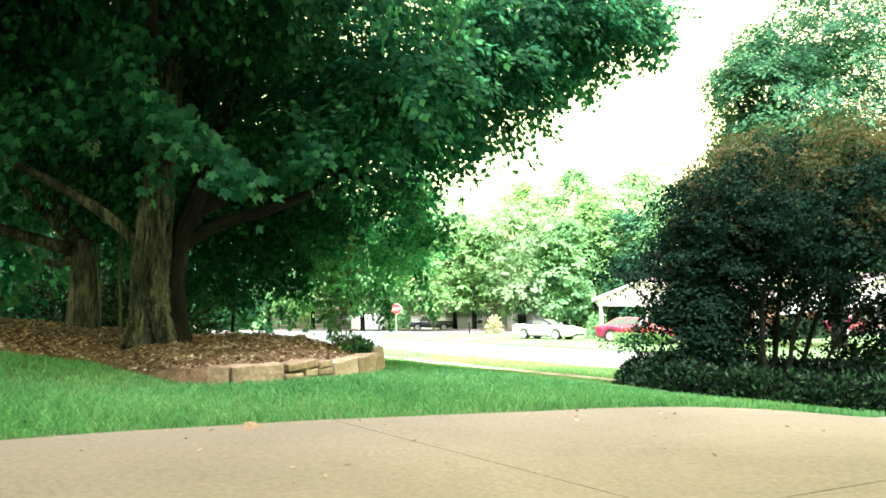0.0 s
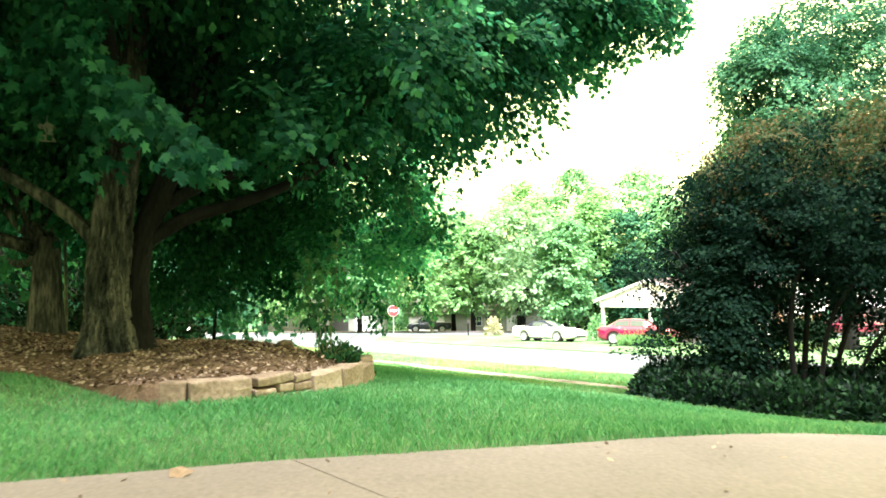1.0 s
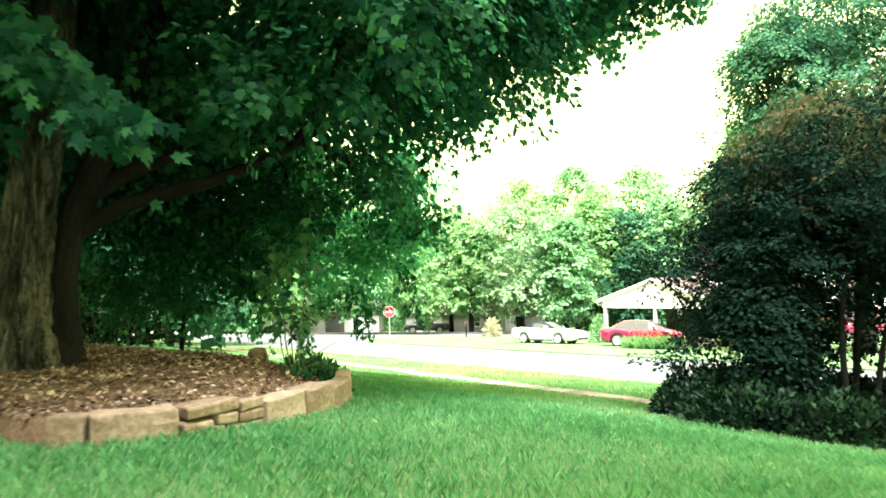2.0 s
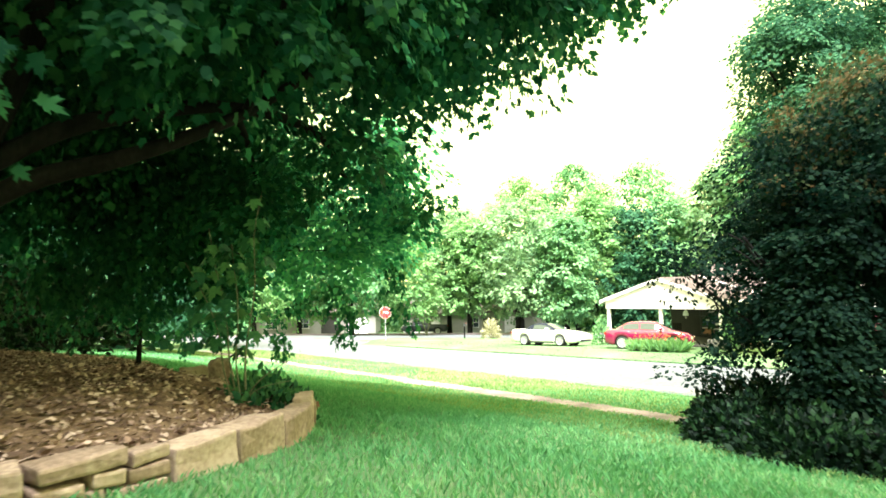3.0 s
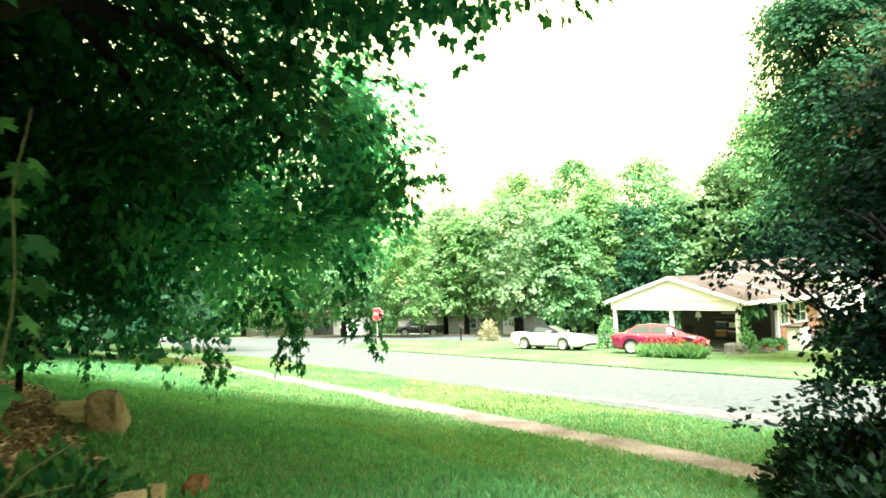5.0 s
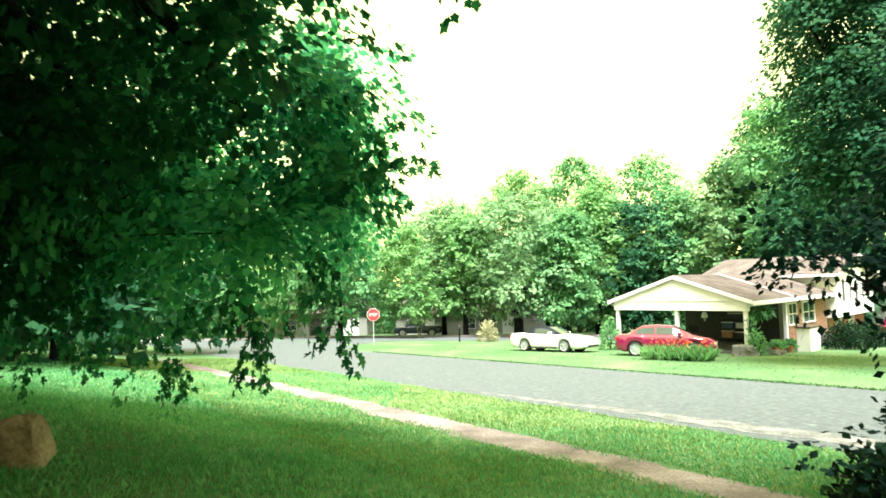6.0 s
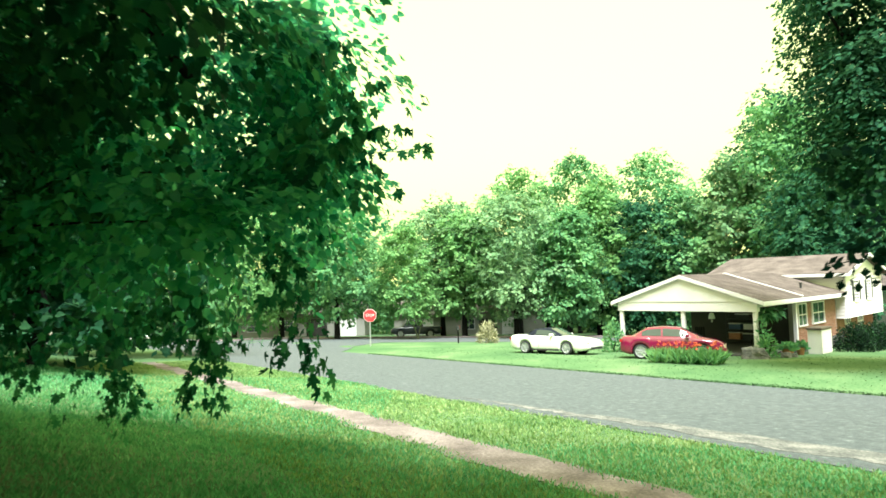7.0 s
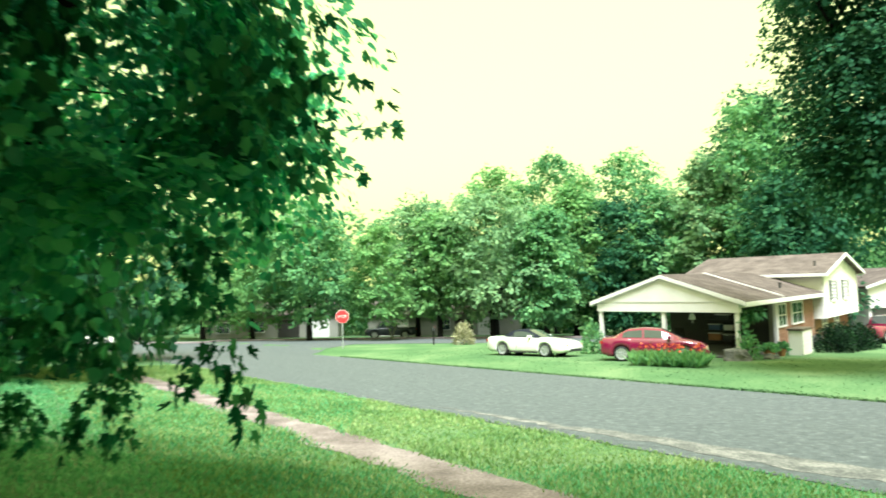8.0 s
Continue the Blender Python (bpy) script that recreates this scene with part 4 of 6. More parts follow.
def bed_height(x, y):
    d, q = bed_depth(x, y)
    edge = height(x, y) + 0.03 + 0.13 * smooth_step(-3.5, -2.7, x)
    top = -0.07 + 0.10 * np.exp(-((x + 4.15) ** 2 + (y - 8.7) ** 2) / 0.5) + 0.10 * smooth_step(4.6, 6.5, -x) - 0.13 * np.clip(y - 10.3, 0, 9) + 0.03 * np.sin(x * 2.1) * np.sin(y * 1.7)
    f = smooth_step(0.0, 1.3, d)
    return edge * (1 - f) + np.maximum(top, edge) * f


def mulch_bed():
    bm = bmesh.new()
    cx, cy = -4.4, 9.3
    ring_n, seg = 26, 120
    line = [Vector((*q, 0)) for q in BED_LINE]
    edge = bend(line, seg)
    left = [Vector((-9.8, 15.6, 0)), Vector((-10.8, 12.0, 0)), Vector((-8.8, 9.1, 0))]
    edge = edge + bend([line[-1]] + left + [line[0]], 40)[1:-1]
    rows = []
    for k in range(ring_n + 1):
        f = k / ring_n
        row = []
        for e in edge:
            x, y = cx + (e.x - cx) * f, cy + (e.y - cy) * f
            z = float(bed_height(np.array(x), np.array(y))) + 0.025 * noise.noise(Vector((x * 4, y * 4, 0)))
            if k == ring_n:
                z = ground_z(x, y) - 0.05
            row.append(bm.verts.new((x, y, z)))
        rows.append(row)
    m = len(edge)
    for a, b in zip(rows[1:], rows[2:]):
        for k in range(m):
            bm.faces.new((a[k], b[k], b[(k + 1) % m], a[(k + 1) % m]))
    bm.faces.new(rows[1])
    for v in rows[0]:
        bm.verts.remove(v)
    bmesh.ops.recalc_face_normals(bm, faces=bm.faces)
    ob = part("mulch_bed", bm, MULCH, None, smooth=True)
    tagged(ob, "raised brown mulch bed under the old maple", "mulch bed", "", "structure")
    # dead leaves and chips on it
    n = 40000
    x, y = rng.uniform(-9.5, -0.9, n), rng.uniform(6.4, 15.8, n)
    d, q = bed_depth(x, y)
    keep = (d > 0.1) & ((x + 4.1) ** 2 + (y - 8.75) ** 2 > 0.2)
    x, y = x[keep], y[keep]
    P = np.stack((x, y, bed_height(x, y) + 0.012 + 0.025 * rng.random(len(x))), -1)
    flat = unit(len(x)) * np.array((1, 1, 0.35))
    N = np.array((0, 0, 1.0)) + 0.55 * unit(len(x))
    c = leaves("leaf_litter", P, flat, N, 0.024 + 0.042 * rng.random(len(x)), OVAL * np.array((1.3, 1)), LITTER, None, curl=0.35)
    tagged(c, "brown dead leaves scattered over the mulch", "leaf litter", "", "stuff")


mulch_bed()


def stone_edging():
    base = thing("stone_edging", Matrix(), "low edging of tan sandstone blocks round the mulch bed", "stone edging")
    r = random.Random(4)
    pts = bend([Vector((*q, 0)) for q in BED_LINE[5:14]], 200)
    dist = [0.0]
    for a, b in zip(pts, pts[1:]):
        dist.append(dist[-1] + (b - a).length)

    def at(s):
        for i in range(len(pts) - 1):
            if dist[i + 1] >= s:
                return pts[i].lerp(pts[i + 1], (s - dist[i]) / (dist[i + 1] - dist[i]))
        return pts[-1]

    def block(s0, s1, z0, z1, depth):
        a, b = at(s0), at(s1)
        mid, way = (a + b) / 2, (b - a)
        g = ground_z(mid.x, mid.y)
        L = way.length - 0.015
        bm = bmesh.new()
        box(bm, -L / 2, -depth / 2, 0, L / 2, depth / 2, z1 - z0, 0.018)
        bmesh.ops.subdivide_edges(bm, edges=[e for e in bm.edges if e.calc_length() > 0.09], cuts=2, use_grid_fill=True)
        o = r.uniform(0, 50)
        for v in bm.verts:
            v.co += Vector((noise.noise(v.co * 5 + Vector((o, 0, 0))), noise.noise(v.co * 5 + Vector((0, o, 0))), noise.noise(v.co * 4 + Vector((0, 0, o))))) * 0.028
        ob = part("stone", bm, STONE, base)
        ob.matrix_world = Matrix.Translation((mid.x, mid.y, g + z0)) @ Matrix.Rotation(math.atan2(way.y, way.x) + r.uniform(-0.05, 0.05), 4, "Z") @ Matrix.Rotation(r.uniform(-0.04, 0.04), 4, "X")

    s = 0.0
    widths = [1.0, 0.22, 0.56, 0.70, 0.48, 0.55, 0.42, 0.40, 0.30, 0.42]
    for i, w in enumerate(widths):
        if s + w > dist[-1]:
            break
        if i == 0:
            s += w
            continue
        if i == 3:  # this one is split into thin courses
            block(s, s + 0.34, -0.06, 0.05, 0.2)
            block(s + 0.34, s + 0.70, -0.06, 0.035, 0.22)
            block(s, s + 0.25, 0.056, 0.115, 0.2)
            block(s + 0.25, s + 0.44, 0.045, 0.13, 0.19)
            block(s + 0.44, s + 0.70, 0.04, 0.12, 0.21)
            block(s, s + 0.46, 0.14, 0.225, 0.23)
            block(s + 0.46, s + 0.70, 0.135, 0.205, 0.21)
        elif i == 8:  # the last stone stands upright
            block(s, s + w, -0.06, 0.30, 0.16)
        else:
            block(s, s + w, -0.06, 0.215 + r.uniform(-0.02, 0.03), r.uniform(0.19, 0.26))
        s += w


stone_edging()


def rock(name, x, y, sx, sy, sz, mat, label, category, seed):
    """A weathered block with uneven, broken faces."""
    bm = bmesh.new()
    box(bm, -0.5, -0.5, 0, 0.5, 0.5, 1.0, 0.09)
    bmesh.ops.subdivide_edges(bm, edges=[e for e in bm.edges if e.calc_length() > 0.3], cuts=4, use_grid_fill=True)
    for v in bm.verts:
        o = Vector((seed, seed * 0.7, 0))
        v.co += Vector((noise.noise(v.co * 1.6 + o), noise.noise(v.co * 1.6 + o + Vector((9, 0, 0))), noise.noise(v.co * 1.6 + o + Vector((0, 9, 0))))) * 0.22
        v.co += v.normal * 0.05 * noise.noise(v.co * 6 + o) if v.normal.length else Vector()
        v.co = Vector((v.co.x * sx * (1.06 - 0.22 * v.co.z), v.co.y * sy * (1.06 - 0.22 * v.co.z), v.co.z * sz - 0.04))
    ob = part(name, bm, mat, None)
    ob.matrix_world = Matrix.Translation((x, y, ground_z(x, y))) @ Matrix.Rotation(seed * 0.6, 4, "Z")
    tagged(ob, label, category)


rock("boulder", -3.05, 13.2, 0.46, 0.34, 0.42, STONE, "tan sandstone boulder standing on the lawn", "boulder", 3)
rock("boulder", -3.6, 13.6, 0.46, 0.34, 0.24, PALE_STONE, "low tan sandstone boulder beside a taller one", "boulder", 17)
rock("loose_stone", -1.24, 10.95, 0.26, 0.16, 0.12, BRICK, "loose reddish stone lying on the grass by the edging", "stone", 8)


# saplings growing in the bed
def sapling(x, y, stems, label, size, per):
    r = random.Random(6)
    z = float(bed_height(np.array(x), np.array(y)))
    root = thing("sapling", Matrix(), label, "sapling")
    P, T, N = [], [], []
    for pts, rad in stems:
        bm = bmesh.new()
        line = bend([(x + a, y + b, z + c) for a, b, c in pts], 14)
        line = [q + Vector((noise.noise(q * 2.3), noise.noise(q * 2.3 + Vector((9, 0, 0))), 0)) * 0.05 * min(1, k / 5) for k, q in enumerate(line)]
        tube(bm, line, [rad * (1 - 0.75 * i / 13) for i in range(14)], 7)
        part("stem", bm, STEM, root, smooth=True)
        for i in range(per if pts[-1][2] > 0.6 else 0):
            f = rng.uniform(0.35, 1.0)
            p = line[min(13, int(f * 13))]
            a = rng.uniform(0, 6.28)
            out = np.array((math.cos(a), math.sin(a), 0.1))
            P.append(np.array(p) + out * rng.uniform(0.04, 0.16)), T.append(out * 0.6 + np.array((0, 0, -0.7))), N.append(out * 0.8 + np.array((0, 0, 0.7)))
    c = leaves("foliage", P, T, N, size * (0.6 + 0.6 * rng.random(len(P))), FULL_MAPLE * np.array((1.1, 1)), SAPLING_LEAF, root, curl=0.2)
    c["kind"] = "stuff"


sapling(-1.47, 9.2, [([(0, 0, 0), (-0.04, 0, 0.6), (-0.10, 0.05, 1.35)], 0.009), ([(0.03, 0.02, 0), (0.06, 0.05, 0.8), (0.16, 0.1, 1.8)], 0.010),
                    ([(-0.05, 0.05, 0), (-0.2, 0.1, 0.8), (-0.36, 0.15, 1.5)], 0.009), ([(-0.08, 0.0, 0), (-0.24, 0.0, 0.7), (-0.5, 0.1, 1.2)], 0.008), ([(0.03, 0, 0), (0.2, 0.02, 0.22), (0.45, 0.05, 0.36)], 0.008), ([(0.03, 0, 0), (0.18, -0.02, 0.12), (0.42, 0, 0.17)], 0.007)],
        "slender leafy saplings with pale stems in the mulch", 0.14, 20)
shrub("low_plant", -1.42, 9.55, 0.42, 0.5, 0.42, "small bushy green plant at the edge of the bed", SAPLING_LEAF, OVAL, 1100, 0.085, category="plant")


# bushes in the near-black leaf, standing for the wood's shade
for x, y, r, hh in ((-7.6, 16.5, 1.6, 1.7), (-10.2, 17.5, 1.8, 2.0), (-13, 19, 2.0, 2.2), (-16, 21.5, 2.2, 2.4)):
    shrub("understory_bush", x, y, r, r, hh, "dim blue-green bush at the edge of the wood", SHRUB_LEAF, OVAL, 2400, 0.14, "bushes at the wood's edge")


# ---- grass ----
def grass(name, n, region, h, label, seed, mat=None):
    r = np.random.default_rng(seed)
    x, y = region(n, r)
    keep = np.ones(len(x), bool)
    keep &= y > np.where(x < 0, 4.62 + 0.22 * x - 0.055 * x * x, 4.64 + 0.20 * np.minimum(x, 6) + 0.075 * np.minimum(x, 6) ** 2) - 0.03 * r.random(len(x))
    u = across(x, y)
    ragged = 0.22 * r.random(len(x)) ** 2
    keep &= ~((u > 10.72 + 0.1 * np.sin(x * 3) + ragged) & (u < 11.68 + 0.08 * np.sin(x * 4.1) - ragged)) & (u < 14.75 - ragged)
    d, q = bed_depth(x, y)
    keep &= (d < -0.06) | (x < -9)
    x, y = x[keep], y[keep]
    n = len(x)
    z = height(x, y)
    a = r.random(n) * 6.283
    tall = h * (0.5 + 0.8 * r.random(n)) * (1 + 0.35 * np.sin(x * 1.3) * np.sin(y * 1.7))
    w = 0.0026 + 0.002 * r.random(n)
    w = w * (1 + np.clip((y - 5) / 5, 0, 4.5))
    lean = tall * (0.2 + 0.7 * r.random(n))
    b = r.random(n) * 6.283
    dx, dy = np.cos(a) * w, np.sin(a) * w
    lx, ly = np.cos(b) * lean, np.sin(b) * lean
    v = np.empty((n, 4, 3))
    v[:, 0] = np.stack((x - dx, y - dy, z - 0.005), -1)
    v[:, 1] = np.stack((x + dx, y + dy, z - 0.005), -1)
    v[:, 2] = np.stack((x + dx * 0.6 + lx * 0.4, y + dy * 0.6 + ly * 0.4, z + tall * 0.65), -1)
    v[:, 3] = np.stack((x + lx, y + ly, z + tall), -1)
    ob = fast_mesh(name, v.reshape(-1, 3), np.full(n, 4), mat or BLADE)
    tagged(ob, label, "grass", "", "stuff")


def fan(n, r):
    y = 3.0 + 15.5 * r.random(n) ** 1.75 - 1.5 * r.random(n) ** 6
    return -4.8 - 0.15 * y + (9.6 + 0.45 * y) * r.random(n) + 0.6 * r.normal(size=n), y


def strip(n, r):
    u, v = 8.0 + 6.7 * r.random(n), 4 + 36 * r.random(n) ** 1.2
    return 0.824 * u - 0.566 * v, 0.566 * u + 0.824 * v


def far_tufts():
    """Short tufts on the lawn across the street, thickest along its edge."""
    r = np.random.default_rng(12)
    n = 26000
    edge = r.random(n) < 0.6
    u = np.where(edge, 23.22 + 0.35 * r.random(n), 23.3 + 14 * r.random(n) ** 1.3)
    v = -18 + 58 * r.random(n)
    x, y = 0.824 * u - 0.566 * v, 0.566 * u + 0.824 * v
    keep = (y < 59) & ((x > -3.4) | (y < 50)) & (y < 31 + 0.9 * (x + 9) + 40 * (x < 9.5))
    x, y, edge = x[keep], y[keep], edge[keep]
    n = len(x)
    z = height(x, y)
    tall = np.where(edge, 0.06, 0.028) * (0.5 + 0.9 * r.random(n))
    a, b = r.random(n) * 6.283, r.random(n) * 6.283
    w = 0.02 + 0.02 * r.random(n)
    lean = tall * (0.3 + 0.8 * r.random(n))
    c, d = np.stack((np.cos(a) * w, np.sin(a) * w, 0 * w), -1), np.stack((np.cos(b) * lean, np.sin(b) * lean, tall), -1)
    p = np.stack((x, y, z - 0.005), -1)
    q = np.stack((p - c, p + c, p + c * 0.7 + d * 0.6, p + d), 1)
    tagged(fast_mesh("far_lawn_grass", q.reshape(-1, 3), np.full(n, 4), LAWN), "short green grass of the lawn across the street", "grass", "", "stuff")


far_tufts()


def beyond_bed(n, r):
    y = 16.5 + 14 * r.random(n)
    return -13 + 12.5 * r.random(n), y


grass("lawn_grass", 40000, beyond_bed, 0.065, "fresh green mown grass beyond the mulch bed", 9)
grass("lawn_grass", 235000, fan, 0.055, "fresh green mown grass of the lawn", 3)
grass("verge_grass", 110000, strip, 0.055, "dry green grass along the walk and the street, coloured lighter for the sun on it", 5, VERGE_BLADE)


# ---- the house across the street ----
HOUSE = Matrix.Translation((15.45, 36.85, -2.95)) @ Matrix.Rotation(radians(42), 4, "Z")


def prism(bm, outline, x0, x1):
    """An outline in (y, z) drawn out from x0 to x1."""
    a = [bm.verts.new((x0, y, z)) for y, z in outline]
    b = [bm.verts.new((x1, y, z)) for y, z in outline]
    n = len(outline)
    bm.faces.new(a), bm.faces.new(b[::-1])
    for i in range(n):
        bm.faces.new((a[i], b[i], b[(i + 1) % n], a[(i + 1) % n]))
    bmesh.ops.recalc_face_normals(bm, faces=bm.faces)
    return bm


def prism_y(bm, outline, y0, y1):
    """An outline in (x, z) drawn out from y0 to y1."""
    a = [bm.verts.new((x, y0, z)) for x, z in outline]
    b = [bm.verts.new((x, y1, z)) for x, z in outline]
    n = len(outline)
    bm.faces.new(a), bm.faces.new(b[::-1])
    for i in range(n):
        bm.faces.new((a[i], b[i], b[(i + 1) % n], a[(i + 1) % n]))
    bmesh.ops.recalc_face_normals(bm, faces=bm.faces)
    return bm


def window_on_front(parent, x0, x1, y, z0, z1, bars=1, shutters=True):
    """A window in a wall that faces -y, with frame, panes, bars and shutters."""
    w = boxed("window", (x0, y - 0.02, z0, x1, y + 0.05, z1), GLASS, parent)
    f = 0.07
    for n, d in (("frame_rail", (x0 - f, y - 0.06, z1, x1 + f, y + 0.03, z1 + f)), ("sill", (x0 - f - 0.03, y - 0.09, z0 - f, x1 + f + 0.03, y + 0.03, z0)),
                 ("frame_stile", (x0 - f, y - 0.06, z0, x0, y + 0.03, z1)), ("frame_stile", (x1, y - 0.06, z0, x1 + f, y + 0.03, z1)), ("meeting_rail", (x0, y - 0.05, (z0 + z1) / 2 - 0.025, x1, y - 0.022, (z0 + z1) / 2 + 0.025))):
        boxed(n, d, TRIM, w)
    for i in range(bars):
        xc = x0 + (x1 - x0) * (i + 1) / (bars + 1)
        boxed("glazing_bar", (xc - 0.015, y - 0.045, z0, xc + 0.015, y - 0.022, z1), TRIM, w)
    if shutters:
        for a in (x0 - f - 0.38, x1 + f + 0.02):
            bm = bmesh.new()
            box(bm, a, y - 0.05, z0 - 0.03, a + 0.36, y, z1 + 0.05)
            for k in range(9):
                zz = z0 + (z1 - z0) * (k + 0.5) / 9
                box(bm, a + 0.05, y - 0.065, zz - 0.03, a + 0.31, y - 0.045, zz + 0.02)
            part("shutter", bm, SHUTTER, w, "black louvred shutter")


def siding(bm, x0, x1, y, z0, z1, face=-1, course=0.2):
    """Lapped boards on a wall that faces -y."""
    n = int((z1 - z0) / course)
    for k in range(n):
        a, b = z0 + k * course, z0 + (k + 1) * course
        v = [bm.verts.new(p) for p in ((x0, y - 0.03, a), (x1, y - 0.03, a), (x1, y - 0.008, b), (x0, y - 0.008, b), (x0, y, a), (x1, y, a))]
        bm.faces.new(v[:4])
        bm.faces.new((v[4], v[5], v[1], v[0]))


def far_house():
    h = thing("house", HOUSE, "white split-level house with brown shingle roof and open carport", "house")
    E, R, W = 2.41, 3.68, 7.6  # eave, ridge, width
    boxed("slab", (0.1, 0.1, -0.4, 12.8, 7.5, 0.0), SHADED_FLOOR, h, label="carport floor darkened for the shade inside")
    # carport
    for y in (0.35, 3.8, 7.25):
        p = boxed("post", (0.12, y - 0.09, 0, 0.30, y + 0.09, E - 0.42), TRIM, h, 0.01)
        boxed("post_base", (0.09, y - 0.13, 0, 0.34, y + 0.13, 0.14), TRIM, p, 0.01)
    boxed("post", (5.3, 0.26, 0, 5.48, 0.44, E - 0.22), TRIM, h, 0.01)
    boxed("beam", (0.06, 0.2, E - 0.42, 0.36, 7.4, E + 0.055), TRIM, h, 0.01)
    boxed("beam", (0.36, 0.24, E - 0.22, 12.85, 0.46, E + 0.0), TRIM, h, 0.01)
    boxed("beam", (0.36, 7.14, E - 0.22, 5.6, 7.36, E + 0.0), TRIM, h, 0.01)
    slope = (R - E) / (W / 2)
    bm = prism(bmesh.new(), [(0.2, E + 0.06), (7.4, E + 0.06), (3.8, R - 0.06)], 0.03, 0.17)
    gable = part("gable_panel", bm, WHITE, h)
    boxed("soffit", (0.5, 0.3, E - 0.02, 8.1, 7.1, E + 0.03), TRIM, h)
    t = 0.14
    for side in (0, 1):
        y0, y1 = (-0.1, 3.8) if side == 0 else (7.7, 3.8)
        bm = prism(bmesh.new(), [(y0, E - 0.03), (y0, E + t - 0.03), (y1, R + t), (y1, R)], -0.05, 12.88)
        roof = part("roof_slope", bm, SHINGLE, h)
        bm = bmesh.new()
        for k in range(1, 22):  # shingle courses
            f = k / 22
            y, z = y0 + (y1 - y0) * f, E + t - 0.03 + (R - E + 0.03) * f
            box(bm, -0.05, y - 0.012, z - 0.004, 12.87, y + 0.012, z + 0.014)
        part("shingle_course", bm, SHINGLE, roof)
        bm = prism(bmesh.new(), [(y0, E - 0.10), (y0, E + t - 0.05), (y1, R + t - 0.02), (y1, R - 0.05)], -0.11, -0.055)
        part("rake_board", bm, TRIM, h)
        ya = y0 - 0.06 if side == 0 else y0
        boxed("gutter", (-0.06, ya, E - 0.14, 12.8, ya + 0.06, E + 0.06), TRIM, h, 0.01)
        bm = prism(bmesh.new(), [(y0, E + t - 0.02), (y0, E + t + 0.035), (y1, R + t + 0.05), (y1, R + t)], 5.3, 5.4)
        part("roof_seam", bm, TRIM, h, "white metal strip across the roof")
    for x, y in ((8.6, 1.0),):
        z = E + t + slope * y - 0.1
        bm = lathe(bmesh.new(), [(0.06, 0), (0.06, 0.35), (0.09, 0.37), (0.09, 0.42), (0.0, 0.43)], 10, Matrix.Translation((x, y, z)))
        part("vent_pipe", bm, PLASTIC, h)
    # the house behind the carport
    # back walls coloured near black, for the carport's inner shade
    boxed("back_wall", (5.6, 0.74, 0, 5.8, 6.0, E - 0.02), SHADE_PANEL, h)
    boxed("back_wall", (9.9, 0.74, 0, 10.1, 7.0, E - 0.02), SHADE_PANEL, h)
    wall = boxed("brick_wall", (5.52, 0.5, 0, 12.85, 0.72, E - 0.22), MORTAR, h)
    for row in range(28):
        for col in range(32):
            x = 5.53 + col * 0.232 + (0.116 if row % 2 else 0)
            if x + 0.22 > 12.85 or (((6.2 < x + 0.2 and x < 7.6) or (8.5 < x + 0.2 and x < 10.6)) and 0.85 < row * 0.078 + 0.05 < 2.1):
                continue
            if (row, col) == (0, 0):
                b0 = boxed("brick", (0, -0.012, 0, 0.222, 0.05, 0.068), BRICK, wall)
                brick_mesh = b0.data
            else:
                b0 = new("brick", brick_mesh)
                b0.parent = wall
            b0.location = (x, 0.5, 0.005 + row * 0.078)
    for xa, xb in ((6.3, 7.5), (8.6, 10.5)):
        window_on_front(h, xa, xb, 0.5, 0.95, 2.05, 1, False)
    # the two-storey wing
    x0, x1, y0, y1, zb, ze, zr = 12.9, 21.6, 0.0, 7.9, 0.95, 3.66, 4.78
    lower = boxed("lower_wall", (x0 + 0.1, y0 + 0.6, -0.5, x1 - 0.1, y1, zb), BRICK, h)
    boxed("upper_wall", (x0, y0, zb, x1, y1, ze), WHITE, h)
    bm = bmesh.new()
    siding(bm, x0, x1, y0, zb, ze)
    part("siding", bm, WHITE, h)
    bm = bmesh.new()
    siding(bm, 0, y1 - y0, 0, zb, ze)
    bmesh.ops.transform(bm, matrix=Matrix.Translation((x0, y1, 0)) @ Matrix.Rotation(radians(-90), 4, "Z"), verts=bm.verts)
    part("siding", bm, WHITE, h)
    xm = (x0 + x1) / 2
    bm = prism_y(bmesh.new(), [(x0, ze), (x1, ze), (xm, zr - 0.05)], y0 - 0.005, y0 + 0.15)
    part("gable_panel", bm, WHITE, h)
    for xa in (x0 - 0.45, x1 + 0.45):
        drop = 0.45 * (zr - ze) / (xm - x0)
        bm = prism_y(bmesh.new(), [(xa, ze - drop), (xa, ze - drop + 0.15), (xm, zr + 0.15), (xm, zr)], y0 - 0.4, y1 + 0.4)
        part("roof_slope", bm, SHINGLE, h)
        bm = prism_y(bmesh.new(), [(xa, ze - drop - 0.05), (xa, ze - drop + 0.12), (xm, zr + 0.13), (xm, zr - 0.05)], y0 - 0.46, y0 - 0.405)
        part("rake_board", bm, TRIM, h)
        xb = xa - 0.06 if xa < xm else xa
        boxed("gutter", (xb, y0 - 0.42, ze - drop - 0.08, xb + 0.06, y1 + 0.42, ze - drop + 0.1), TRIM, h, 0.01)
    bm = lathe(bmesh.new(), [(0.06, 0), (0.06, 0.4), (0.09, 0.42), (0.0, 0.46)], 10, Matrix.Translation((x0 + 1.2, 0.6, ze + 0.32)))
    part("vent_pipe", bm, PLASTIC, h)
    window_on_front(h, 14.9, 15.8, y0, 1.95, 3.15, 1)
    window_on_front(h, 17.8, 18.7, y0, 1.95, 3.15, 1)
